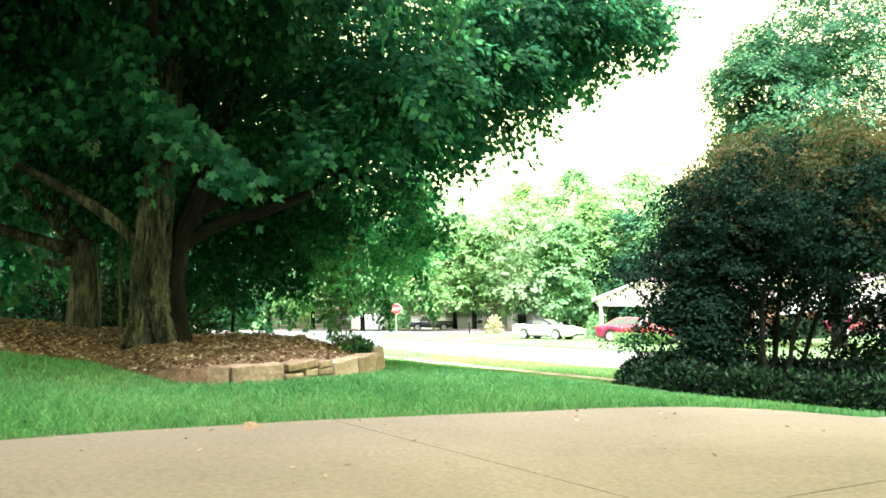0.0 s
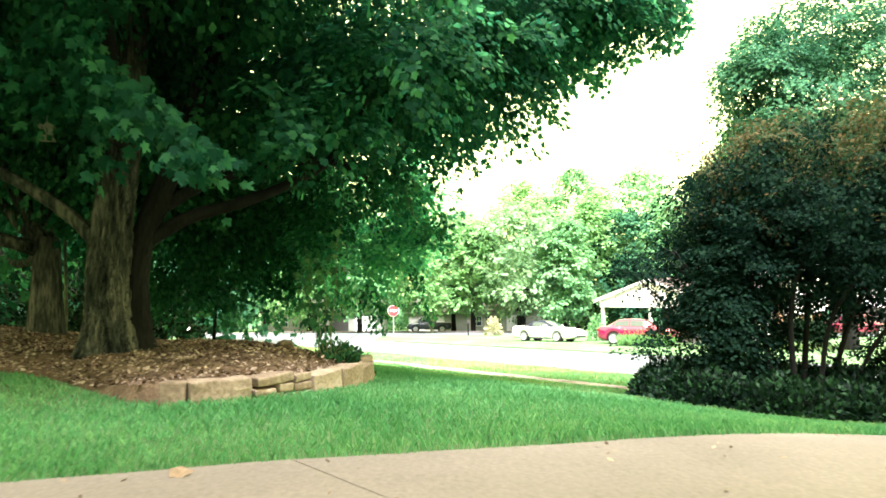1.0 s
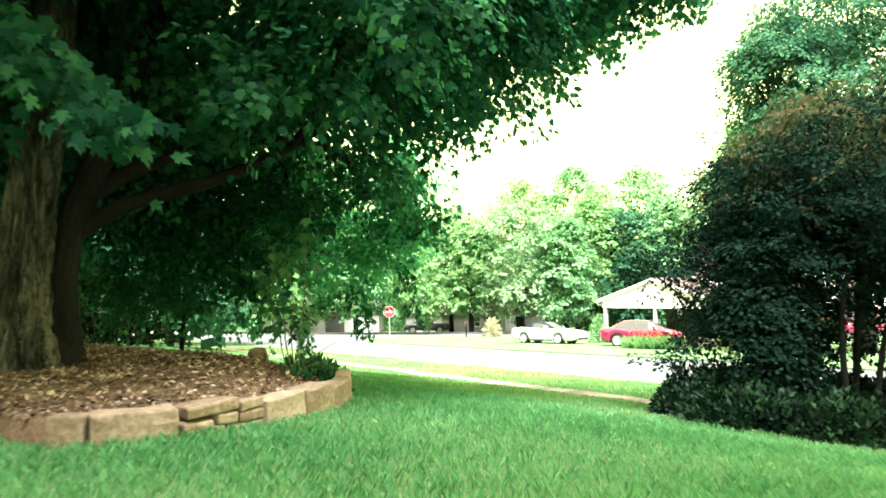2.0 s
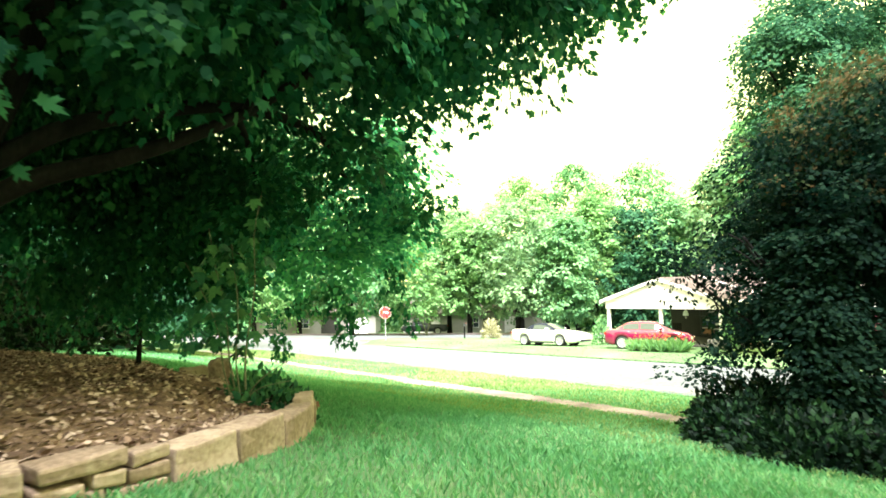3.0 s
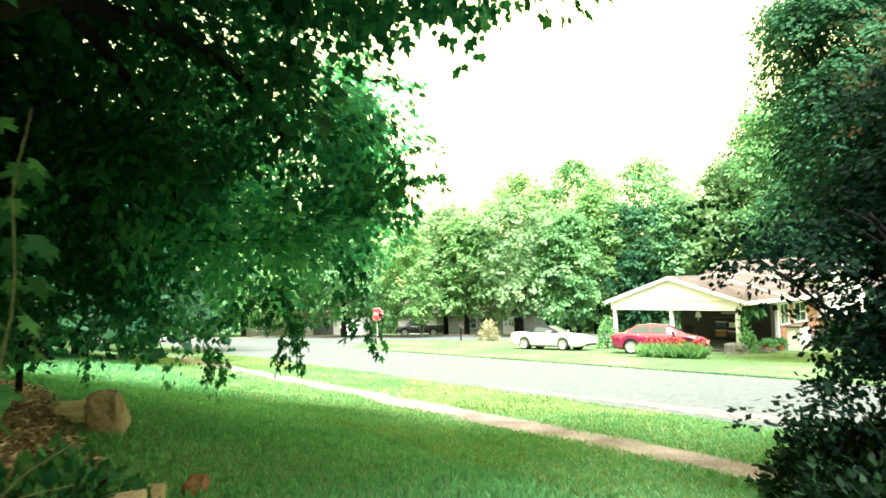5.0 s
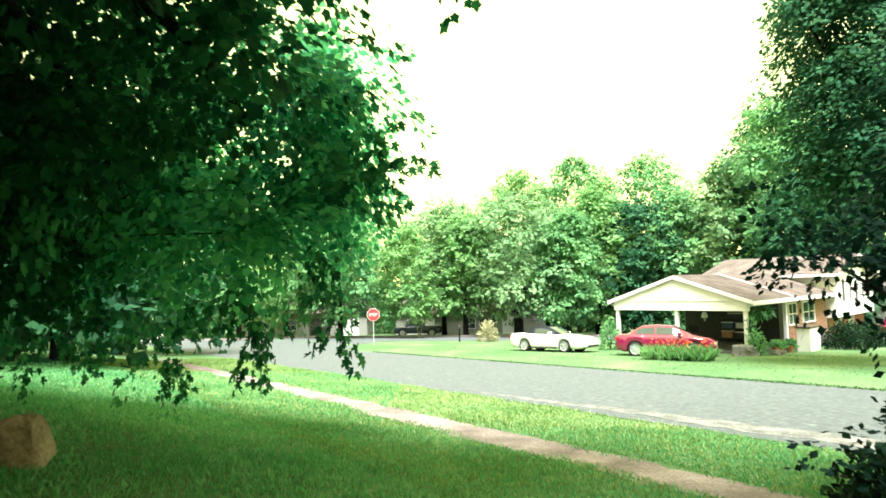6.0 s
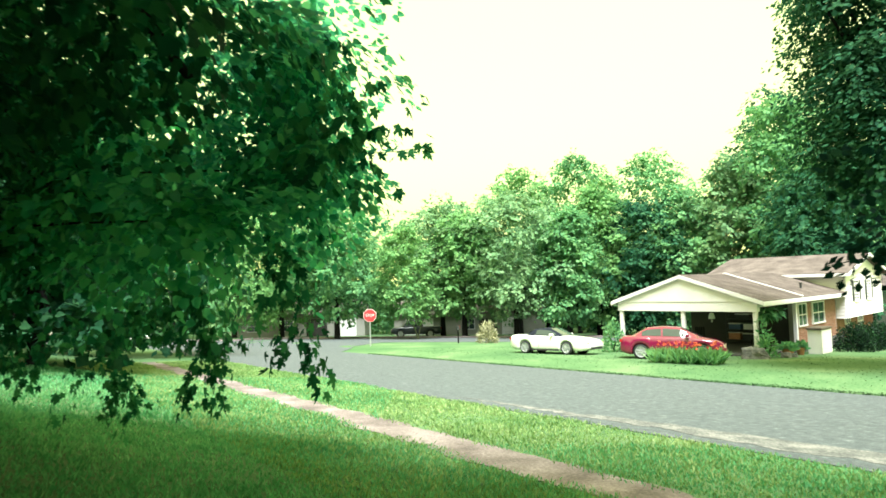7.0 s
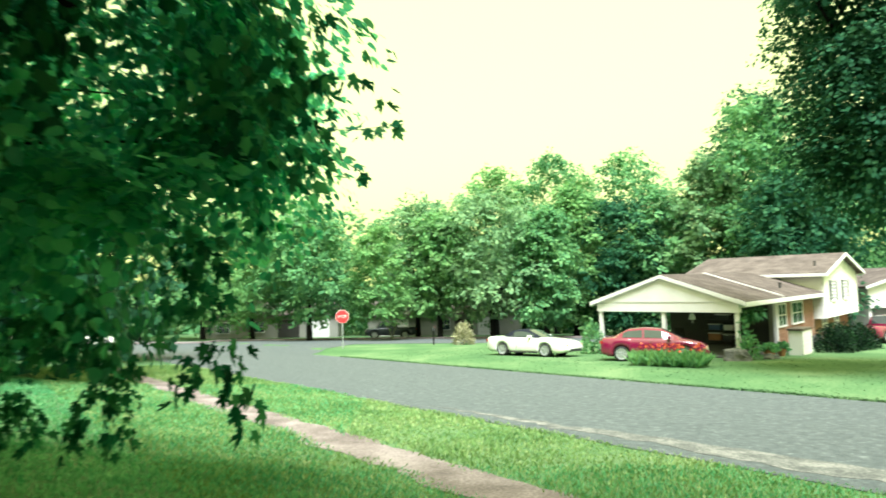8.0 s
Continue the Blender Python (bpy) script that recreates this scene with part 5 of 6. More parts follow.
    window_on_front(h, 14.9, 15.9, y0 + 0.6, 0.1, 0.9, 2, False)
    window_on_front(h, 17.8, 18.8, y0 + 0.6, 0.1, 0.9, 2, False)
    boxed("downpipe", (x0 + 0.05, y0 - 0.09, zb, x0 + 0.13, y0 - 0.02, ze), TRIM, h)
    return h


far_house()


def at_house(x, y, z=0.0):
    return HOUSE @ Vector((x, y, z))


def lattice_box():
    p = at_house(4.75, -0.9)
    z = ground_z(p.x, p.y)
    m = Matrix.Translation((p.x, p.y, z)) @ Matrix.Rotation(radians(42), 4, "Z")
    t = thing("storage_bench", m, "white slatted storage bin with a dark lid by the brick wall", "storage bin")
    boxed("body", (-0.75, -0.3, 0, 0.75, 0.3, 1.2), WHITE, t, 0.01)
    for k in range(6):
        boxed("slat", (-0.76, -0.325, 0.06 + k * 0.19, 0.76, -0.3, 0.22 + k * 0.19), TRIM, t, 0.006)
    boxed("lid", (-0.8, -0.36, 1.2, 0.8, 0.36, 1.3), DARK_LID, t, 0.02)


lattice_box()


def hanging_fern(x, y, drop):
    p = at_house(x, y, 2.15)
    t = thing("hanging_fern", Matrix(), "green fern in a hanging basket under the eaves", "plant", "hanging ferns")
    bm = bmesh.new()
    tube(bm, [p, p - Vector((0, 0, drop))], [0.008, 0.008], 5)
    part("wire", bm, STEEL, t)
    c = p - Vector((0, 0, drop + 0.18))
    part("basket", lathe(bmesh.new(), [(0.0, -0.02), (0.1, 0.0), (0.17, 0.18), (0.18, 0.2), (0.0, 0.2)], 12, Matrix.Translation(c)), PLASTIC, t)
    n = 160
    d = unit(n) * np.array((1, 1, 0.6))
    P = np.array(c) + np.array((0, 0, 0.15)) + d * 0.12
    f = leaves("fronds", P, d + np.array((0, 0, 0.1)), np.array((0, 0, 1.0)) + 0.4 * unit(n), 0.28 + 0.2 * rng.random(n), OVAL * np.array((0.35, 1)), OAK_LEAF, t, curl=0.6)
    f["kind"] = "stuff"


hanging_fern(1.4, 0.35, 0.25)
hanging_fern(2.7, 0.35, 0.2)


def hanging_lantern():
    p = at_house(1.6, 3.0, 2.3)
    t = thing("hanging_wind_chime", Matrix.Translation(p), "pale hanging ornament in the dim carport", "ornament")
    bm = bmesh.new()
    tube(bm, [(0, 0, 0), (0, 0, -0.45)], [0.006, 0.006], 5)
    part("cord", bm, STEEL, t)
    part("bell", lathe(bmesh.new(), [(0.0, -0.42), (0.09, -0.47), (0.14, -0.6), (0.16, -0.75), (0.0, -0.74)], 12), SIGN_WHITE, t)
    part("clapper", lathe(bmesh.new(), [(0.0, -0.72), (0.02, -0.74), (0.05, -0.9), (0.0, -0.95)], 8), STEEL, t)


hanging_lantern()


def carport_shelf():
    t = thing("shelving_unit", HOUSE @ Matrix.Translation((4.9, 2.2, 0)), "dark shelves loaded with storage tubs in the carport", "shelves")
    for y in (0, 1.5):
        for x in (0, 0.4):
            boxed("upright", (x, y, 0, x + 0.04, y + 0.04, 1.8), PLASTIC, t)
    for z in (0.2, 0.75, 1.3, 1.76):
        boxed("shelf", (0, 0, z, 0.44, 1.54, z + 0.03), PLASTIC, t)


def storage_tub(x, y, z, w, hh, mat, label):
    t = thing("storage_tub", HOUSE @ Matrix.Translation((x, y, z)), label, "storage tub", "tubs in the carport")
    boxed("tub", (0, 0, 0, 0.34, w, hh), mat, t, 0.02)
    boxed("lid", (-0.02, -0.02, hh, 0.36, w + 0.02, hh + 0.04), TRIM if mat is not TRIM else PLASTIC, t, 0.01)


carport_shelf()
for y, z, w, hh, mt, lb in ((2.28, 0.23, 0.6, 0.3, PLASTIC, "black plastic storage tub on the carport shelves"), (3.0, 0.23, 0.6, 0.35, TERRACOTTA, "brown storage tub on the carport shelves"), (2.3, 0.78, 0.5, 0.3, TRIM, "white storage tub on the carport shelves"), (2.95, 0.78, 0.62, 0.28, BLUE_PLASTIC, "blue storage tub on the carport shelves"), (2.5, 1.33, 0.7, 0.25, PLASTIC, "black plastic storage tub on the carport shelves")):
    storage_tub(4.95, y, z, w, hh, mt, lb)


def garden_chair(x, y, turn):
    t = thing("garden_chair", HOUSE @ Matrix.Translation((x, y, 0)) @ Matrix.Rotation(radians(turn), 4, "Z"), "dark slatted garden chair standing in the carport", "chair", "chairs in the carport")
    for a in (-0.24, 0.2):
        for b in (-0.24, 0.2):
            boxed("leg", (a, b, 0, a + 0.04, b + 0.04, 0.42), DARK_BARK, t)
    boxed("seat", (-0.26, -0.26, 0.42, 0.26, 0.26, 0.46), DARK_BARK, t, 0.01)
    for k in range(5):
        boxed("back_slat", (-0.26, -0.24 + k * 0.105, 0.46, -0.23, -0.18 + k * 0.105, 0.95), DARK_BARK, t)


garden_chair(3.2, 1.4, 150)
garden_chair(3.5, 4.6, 190)
for x, y, rx, ry, h, n in ((-0.45, -0.35, 0.35, 0.35, 1.1, 260), (0.0, 7.7, 0.6, 0.6, 1.6, 700), (0.2, 0.1, 0.3, 0.3, 1.9, 200)):
    p = at_house(x, y)
    shrub("garden_shrub", p.x, p.y, rx, ry, h, "leafy green garden shrub by the carport post", OAK_LEAF, OVAL, n, 0.16, "shrubs by the carport")
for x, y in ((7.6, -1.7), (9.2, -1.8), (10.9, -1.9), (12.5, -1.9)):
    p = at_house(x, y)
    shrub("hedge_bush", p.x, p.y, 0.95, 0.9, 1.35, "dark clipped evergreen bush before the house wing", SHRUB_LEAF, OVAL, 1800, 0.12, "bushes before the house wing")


def flower_pot(x, y):
    p = at_house(x, y)
    m = Matrix.Translation((p.x, p.y, ground_z(p.x, p.y)))
    t = thing("flower_pot", m, "clay flower pot with a small plant beside the carport", "flower pot", "pots by the carport")
    part("pot", lathe(bmesh.new(), [(0.0, 0), (0.13, 0), (0.19, 0.3), (0.21, 0.3), (0.21, 0.35), (0.17, 0.35), (0.16, 0.3), (0, 0.3)], 14), TERRACOTTA, t)
    n = 70
    d = unit(n)
    d[:, 2] = np.abs(d[:, 2])
    f = leaves("plant", np.array((0, 0, 0.32)) + d * 0.12, d, unit(n), 0.2 + 0.15 * rng.random(n), OVAL, OAK_LEAF, t)
    f["kind"] = "stuff"


for x, y in ((1.3, -0.5), (2.2, -0.35), (2.9, -0.6)):
    flower_pot(x, y)


for x, y, sx, sy, sz, k in ((-1.3, -0.1, 0.95, 0.6, 0.5, 5), (0.45, -0.75, 0.5, 0.35, 0.26, 9), (1.0, -0.85, 0.4, 0.3, 0.2, 13)):
    p = at_house(x, y)
    rock("garden_stone", p.x, p.y, sx, sy, sz, GRAVEL, "grey rounded garden stone before the carport", "stone", k)


def daylilies():
    t = thing("daylily_clump", Matrix(), "long clump of daylilies with orange blooms beside the red car", "flowers")
    a, b = np.array((9.75, 34.7)), np.array((11.6, 32.8))
    n = 1700
    f = rng.random(n)
    side = (rng.random(n) - 0.5) * 1.1 * (0.7 + 0.5 * np.sin(f * 17) ** 2)
    x, y = a[0] + (b[0] - a[0]) * f + side * 0.7, a[1] + (b[1] - a[1]) * f + side * 0.7
    P = np.stack((x, y, height(x, y)), -1)
    d = unit(n) * np.array((0.8, 0.8, 0.1)) + np.array((0, 0, 1.0))
    c = leaves("strap_leaf", P, d, unit(n) * np.array((1, 1, 0.3)) + np.array((0, -0.4, 0.5)), 0.34 + 0.42 * rng.random(n), OVAL * np.array((0.24, 1)), PALE_LEAF, t, curl=0.25)
    c["kind"] = "stuff"
    m = 40
    f, side = rng.random(m), (rng.random(m) - 0.5)
    x, y = a[0] + (b[0] - a[0]) * f + side * 0.7, a[1] + (b[1] - a[1]) * f + side * 0.7
    P = np.stack((x, y, height(x, y) + 0.55 + 0.3 * rng.random(m)), -1)
    P = np.repeat(P, 4, axis=0)
    c = leaves("bloom", P, unit(4 * m) * np.array((1, 1, 0.5)) + np.array((0, 0, 0.5)), unit(4 * m), np.full(4 * m, 0.11), OVAL, FLOWER, t)
    c["kind"] = "stuff"
    bm = bmesh.new()
    for i in range(0, m, 3):
        q = P[4 * i]
        tube(bm, [(q[0], q[1], ground_z(q[0], q[1])), tuple(q)], [0.008, 0.006], 4)
    part("stalk", bm, STEM, t)["kind"] = "stuff"


daylilies()


# ---- vehicles ----
def lerp_table(table, x):
    return float(np.interp(x, [q[0] for q in table], [q[1] for q in table]))


def wheel_at(car, x, y, r, spokes):
    w = new("wheel")
    w.parent = car
    w.matrix_local = Matrix.Translation((x, y, r)) @ Matrix.Rotation(radians(90 if y > 0 else -90), 4, "X").inverted()
    part("tyre", lathe(bmesh.new(), [(r * 0.72, -0.10), (r * 0.92, -0.11), (r, -0.07), (r, 0.07), (r * 0.92, 0.11), (r * 0.72, 0.10)], 28), RUBBER, w, smooth=True)
    bm = lathe(bmesh.new(), [(r * 0.75, 0.02), (r * 0.75, 0.108), (r * 0.68, 0.104), (r * 0.63, 0.05), (0.0, 0.04)], 28)
    for k in range(spokes):
        m = Matrix.Rotation(2 * math.pi * k / spokes, 4, "Z")
        q = bmesh.new()
        box(q, r * 0.08, -r * 0.09, 0.03, r * 0.70, r * 0.09, 0.095, 0.01)
        bmesh.ops.transform(q, matrix=m, verts=q.verts)
        me = bpy.data.meshes.new("spoke_tmp")
        q.to_mesh(me)
        q.free()
        bm.from_mesh(me)
        bpy.data.meshes.remove(me)
    part("rim", bm, ALLOY, w)
    return w


def vehicle(m, label, paint, spec, roof_paint=None):
    """A car along +x. spec: length, width, wheel radius, wheel places, tables of body top, cabin roof, half-width."""
    L, W, r, axles = spec["length"], spec["width"], spec["wheel"], spec["axles"]
    car = thing(spec["name"], m, label, spec["category"])
    top, roof, c0, c1 = spec["top"], spec["roof"], spec["cabin"][0], spec["cabin"][1]

    def half(x):
        e = min(x, L - x)
        return W / 2 * (1 - 0.22 * max(0, 1 - e / 0.55) ** 2)

    def under(x):
        z = spec["clear"] + 0.12 * max(0, 1 - min(x, L - x) / 0.4)
        for a in axles:
            d = abs(x - a)
            if d < r * 1.18:
                z = max(z, math.sqrt((r * 1.18) ** 2 - d * d) + r * 0.95)
        return z

    xs2 = sorted({*np.linspace(0, L, 44), *[a + r * 1.18 * k for a in axles for k in (-1, -0.98, -0.85, -0.6, -0.3, 0, 0.3, 0.6, 0.85, 0.98, 1)]})
    bm = bmesh.new()
    rings = []
    for x in xs2:
        w, zt = half(x), lerp_table(top, x)
        zb = min(under(x), zt - 0.12)
        hgt = zt - zb
        prof = [(w * 0.93, zb), (w * 0.99, zb + 0.18 * hgt), (w, zb + 0.55 * hgt), (w * 0.97, zt - 0.09), (w * 0.90, zt - 0.025), (w * 0.6, zt + 0.012), (0, zt + 0.03)]
        ring = [bm.verts.new((x, y, z)) for y, z in prof] + [bm.verts.new((x, -y, z)) for y, z in prof[-2::-1]]
        rings.append(ring)
    for a, b in zip(rings, rings[1:]):
        for k in range(len(a) - 1):
            bm.faces.new((a[k], a[k + 1], b[k + 1], b[k]))
        bm.faces.new((a[-1], a[0], b[0], b[-1]))
    bm.faces.new(rings[0]), bm.faces.new(rings[-1][::-1])
    bmesh.ops.recalc_face_normals(bm, faces=bm.faces)
    body = part("body", bm, paint, car, smooth=True)

    def cab(x, v, out=0.0):
        """Side of the cabin at x, v from the belt (0) to the roof's edge (1)."""
        zt = lerp_table(top, x) - 0.03
        zr = max(lerp_table(roof, x), zt + 0.01)
        w = half(x)
        return (w * 0.90 + out) * (1 - v) + (w * 0.68 + out) * v, zt + (zr - 0.05 - zt) * v

    bm = bmesh.new()
    rings = []
    for x in np.linspace(c0, c1, 36):
        zr = max(lerp_table(roof, x), lerp_table(top, x) + 0.005)
        prof = [cab(x, 0), cab(x, 0.5), cab(x, 1), (half(x) * 0.55, zr - 0.012), (0, zr + 0.012)]
        ring = [bm.verts.new((x, y, z)) for y, z in prof] + [bm.verts.new((x, -y, z)) for y, z in prof[-2::-1]]
        rings.append(ring)
    for a, b in zip(rings, rings[1:]):
        for k in range(len(a) - 1):
            bm.faces.new((a[k], a[k + 1], b[k + 1], b[k]))
    bm.faces.new(rings[0]), bm.faces.new(rings[-1][::-1])
    bmesh.ops.recalc_face_normals(bm, faces=bm.faces)
    cabin = part("cabin", bm, roof_paint or paint, car, smooth=True)
    for s in (1, -1):
        for x0, x1 in spec["side_windows"]:
            bm = bmesh.new()
            prev = None
            for x in np.linspace(x0, x1, 9):
                pair = []
                for v in (0.12, 0.86):
                    y, z = cab(x, v, 0.012)
                    pair.append(bm.verts.new((x, s * y, z)))
                if prev:
                    bm.faces.new((prev[0], pair[0], pair[1], prev[1]))
                prev = pair
            part("side_window", bm, CAR_GLASS, cabin)
    for name, (x0, x1) in (("windscreen", spec["screen"]), ("rear_window", spec["back"])):
        bm = bmesh.new()
        prev = None
        for x in np.linspace(x0, x1, 7):
            z = max(lerp_table(roof, x), lerp_table(top, x) + 0.005) + 0.016
            row = [bm.verts.new((x, half(x) * f, z - 0.02 * abs(f / 0.56) ** 2)) for f in (-0.56, -0.28, 0, 0.28, 0.56)]
            if prev:
                for k in range(4):
                    bm.faces.new((prev[k], prev[k + 1], row[k + 1], row[k]))
            prev = row
        part(name, bm, CAR_GLASS, cabin)
    for a in axles:
        for s in (1, -1):
            wheel_at(car, a, s * (W / 2 - 0.12), r, spec["spokes"])
            part("arch_liner", lathe(bmesh.new(), [(r * 1.15, -0.1), (r * 1.15, 0.02), (0, 0.02)], 20, Matrix.Translation((a, s * (W / 2 - 0.26), r)) @ Matrix.Rotation(radians(-90 * s), 4, "X")), PLASTIC, car)
    zf, zr2 = lerp_table(top, L - 0.12), lerp_table(top, 0.1)
    for s in (1, -1):
        yl = s * W / 2 * 0.62
        boxed("headlamp", (L - 0.3, yl - 0.2, zf - 0.19, L - 0.03, yl + 0.2, zf - 0.06), LAMP_LENS, car, 0.02)
        boxed("tail_lamp", (-0.012, yl - 0.2, zr2 - 0.26, 0.12, yl + 0.2, zr2 - 0.12), RED_LENS, car, 0.02)
        zm = lerp_table(top, spec["screen"][0] + 0.3)
        boxed("mirror", (spec["screen"][0] + 0.2, s * W * 0.46, zm - 0.01, spec["screen"][0] + 0.36, s * (W * 0.46 + 0.2), zm + 0.12), paint, car, 0.03)
        boxed("door_seam", (spec["door"], s * W / 2 - 0.02 * s, 0.36, spec["door"] + 0.012, s * (W / 2 + 0.003), lerp_table(top, spec["door"]) - 0.1), PLASTIC, car)
    boxed("front_grille", (L - 0.1, -W * 0.3, 0.28, L + 0.012, W * 0.3, 0.40), PLASTIC, car, 0.01)
    boxed("sill_strip", (axles[0] + r * 1.3, -W / 2 + 0.01, spec["clear"] - 0.02, axles[1] - r * 1.3, W / 2 - 0.01, spec["clear"] + 0.05), PLASTIC, car)
    return car


COUPE = dict(name="convertible_car", category="car", length=4.9, width=1.88, wheel=0.325, axles=(1.1, 3.67), clear=0.2, spokes=5, cabin=(0.95, 3.45), screen=(2.55, 3.4), back=(1.15, 1.42), door=2.0,
             side_windows=((1.75, 2.95),), top=[(0, 0.84), (0.1, 0.96), (1.0, 0.99), (2.6, 0.95), (3.4, 0.93), (4.2, 0.85), (4.6, 0.77), (4.8, 0.69), (4.9, 0.54)], roof=[(0.95, 0.98), (1.55, 1.30), (2.1, 1.36), (2.55, 1.32), (3.4, 0.93)])
SEDAN = dict(name="sedan_car", category="car", length=4.45, width=1.75, wheel=0.32, axles=(0.92, 3.48), clear=0.2, spokes=7, cabin=(0.5, 3.55), screen=(2.62, 3.48), back=(0.6, 1.2), door=2.15,
             side_windows=((0.98, 1.8), (1.88, 2.86)), top=[(0, 0.80), (0.1, 1.0), (0.8, 1.03), (2.8, 0.98), (3.5, 0.95), (4.15, 0.82), (4.36, 0.70), (4.45, 0.52)], roof=[(0.5, 1.04), (1.2, 1.40), (1.9, 1.46), (2.58, 1.41), (3.55, 0.95)])
TRUCK = dict(name="pickup_truck", category="truck", length=5.4, width=1.95, wheel=0.38, axles=(1.2, 4.4), clear=0.34, spokes=6, cabin=(1.9, 4.35), screen=(3.7, 4.3), back=(1.92, 2.1), door=3.0,
             side_windows=((2.15, 2.9), (3.0, 3.8)), top=[(0, 1.1), (0.05, 1.15), (3.8, 1.12), (4.4, 1.1), (5.2, 1.02), (5.4, 0.8)], roof=[(1.9, 1.2), (2.1, 1.78), (2.8, 1.85), (3.7, 1.8), (4.35, 1.1)])


def parked(x, y, heading, dx):
    """A pose on the sloping ground, heading in degrees from +x, with the middle of the car at x, y."""
    h = radians(heading)
    f = Vector((math.cos(h), math.sin(h), 0))
    s = Vector((-f.y, f.x, 0))
    z = lambda p: ground_z(p.x, p.y)
    c = Vector((x, y, 0))
    fz = (z(c + f * 1.4) - z(c - f * 1.4)) / 2.8
    sz = (z(c + s * 0.8) - z(c - s * 0.8)) / 1.6
    X = Vector((f.x, f.y, fz)).normalized()
    Y = Vector((s.x, s.y, sz)).normalized()
    Z = X.cross(Y).normalized()
    Y = Z.cross(X)
    m = Matrix((X, Y, Z)).transposed().to_4x4()
    o = Vector((x, y, z(c))) - X * dx
    return Matrix.Translation(o) @ m


vehicle(parked(6.95, 42.0, -44, 2.4), "white two-door convertible with black soft top parked on the far lawn", CAR_WHITE, COUPE, CANVAS)
vehicle(parked(11.35, 36.8, -26, 2.25), "red four-door sedan parked beside the carport", CAR_RED, SEDAN)
vehicle(parked(-1.6, 76.5, 185, 2.7), "dark pickup truck parked beyond the side street", CAR_BLACK, TRUCK)
vehicle(parked(32.5, 50.0, 20, 2.7), "red pickup truck parked beside the house wing", CAR_RED, TRUCK)
vehicle(parked(-27.0, 66.0, 10, 2.4), "white car parked at the side street's edge", CAR_WHITE, SEDAN)


# a small tree with a pale forked stem before the dark truck
def forked_tree(x, y):
    t = thing("forked_young_tree", Matrix(), "small tree with a pale forked trunk beside the side street", "tree")
    z = ground_z(x, y)
    for dx in (-0.7, 0.6):
        bm = bmesh.new()
        limb_mesh(bm, [(x, y, z - 0.1), (x + dx * 0.25, y, z + 0.7), (x + dx, y, z + 2.0), (x + dx * 1.5, y, z + 3.4)], 0.09, 0.04, 12, 8, seed=int(dx * 10))
        part("stem", bm, STEM, t, smooth=True)
    boughs = []
    r = random.Random(5)
    for i in range(30):
        f = (i + 0.5) / 30
        w = 3.3 * math.sqrt(max(0.08, 1 - (1.9 * f - 0.8) ** 2))
        a = 2.4 * i
        s = r.uniform(0.6, 1.3)
        boughs.append((x - 1.2 + w * 0.7 * math.cos(a), y + w * 0.7 * math.sin(a), z + 2.2 + 8.6 * f, s, s, 0.5 * s, int(20 * s)))
    P, T, N, S = crown_sprays(boughs, 16, 0.55, 0.3, 0.2, 0.4, 0.25, 0.5)
    leaves("crown", P, T, N, S, TUFT, PALE_LEAF, t)["kind"] = "stuff"


forked_tree(-1.15, 69.0)
# ---- street things ----
def stop_sign():
    x, y = -4.1, 53.6
    z = ground_z(x, y)
    m = Matrix.Translation((x, y, z)) @ Matrix.Rotation(radians(4), 4, "Z")
    t = thing("stop_sign", m, "red octagonal stop sign on a steel post", "road sign")
    boxed("post", (-0.035, -0.02, -0.2, 0.035, 0.02, 2.6), STEEL, t, 0.005)
    zc, R = 2.2, 0.49

    def plate(name, r, y0, y1, mat, label=""):
        pts = [(r * math.cos(math.pi / 8 + math.pi / 4 * k), zc + r * math.sin(math.pi / 8 + math.pi / 4 * k)) for k in range(8)]
        return part(name, prism_y(bmesh.new(), pts, y0, y1), mat, t, label)

    plate("border_plate", R, -0.03, -0.022, SIGN_WHITE, "white border")
    plate("face_plate", R * 0.95, -0.038, -0.0305, SIGN_RED)
    cu = bpy.data.curves.new("lettering", "FONT")
    cu.body, cu.align_x, cu.align_y, cu.size, cu.extrude = "STOP", "CENTER", "CENTER", 0.26, 0.004
    tmp = bpy.data.objects.new("tmp_text", cu)
    me = bpy.data.meshes.new_from_object(tmp)
    bpy.data.objects.remove(tmp)
    me.materials.append(SIGN_WHITE)
    ob = new("lettering", me)
    ob.parent = t
    ob.matrix_local = Matrix.Translation((0, -0.045, zc)) @ Matrix.Rotation(radians(90), 4, "X")


stop_sign()


def mailbox(x, y):
    z = ground_z(x, y)
    t = thing("mailbox", Matrix.Translation((x, y, z)), "dark post mailbox at the side street", "mailbox")
    boxed("post", (-0.06, -0.06, -0.2, 0.06, 0.06, 1.05), DARK_BARK, t, 0.01)
    pts = [(-0.12, 1.05), (0.12, 1.05)] + [(0.12 * math.cos(a), 1.2 + 0.12 * math.sin(a)) for a in np.linspace(0, math.pi, 9)]
    b = part("box", prism_y(bmesh.new(), pts, -0.28, 0.28), PLASTIC, t)
    boxed("flag", (0.122, -0.05, 1.15, 0.132, 0.02, 1.38), SIGN_RED, b)


mailbox(2.35, 57.5)
p = (4.6, 57.2)
shrub("pampas_clump", *p, 0.55, 0.55, 1.35, "pale straw-coloured clump of ornamental grass", STRAW, OVAL * np.array((0.18, 1)), 700, 0.5, category="plant")


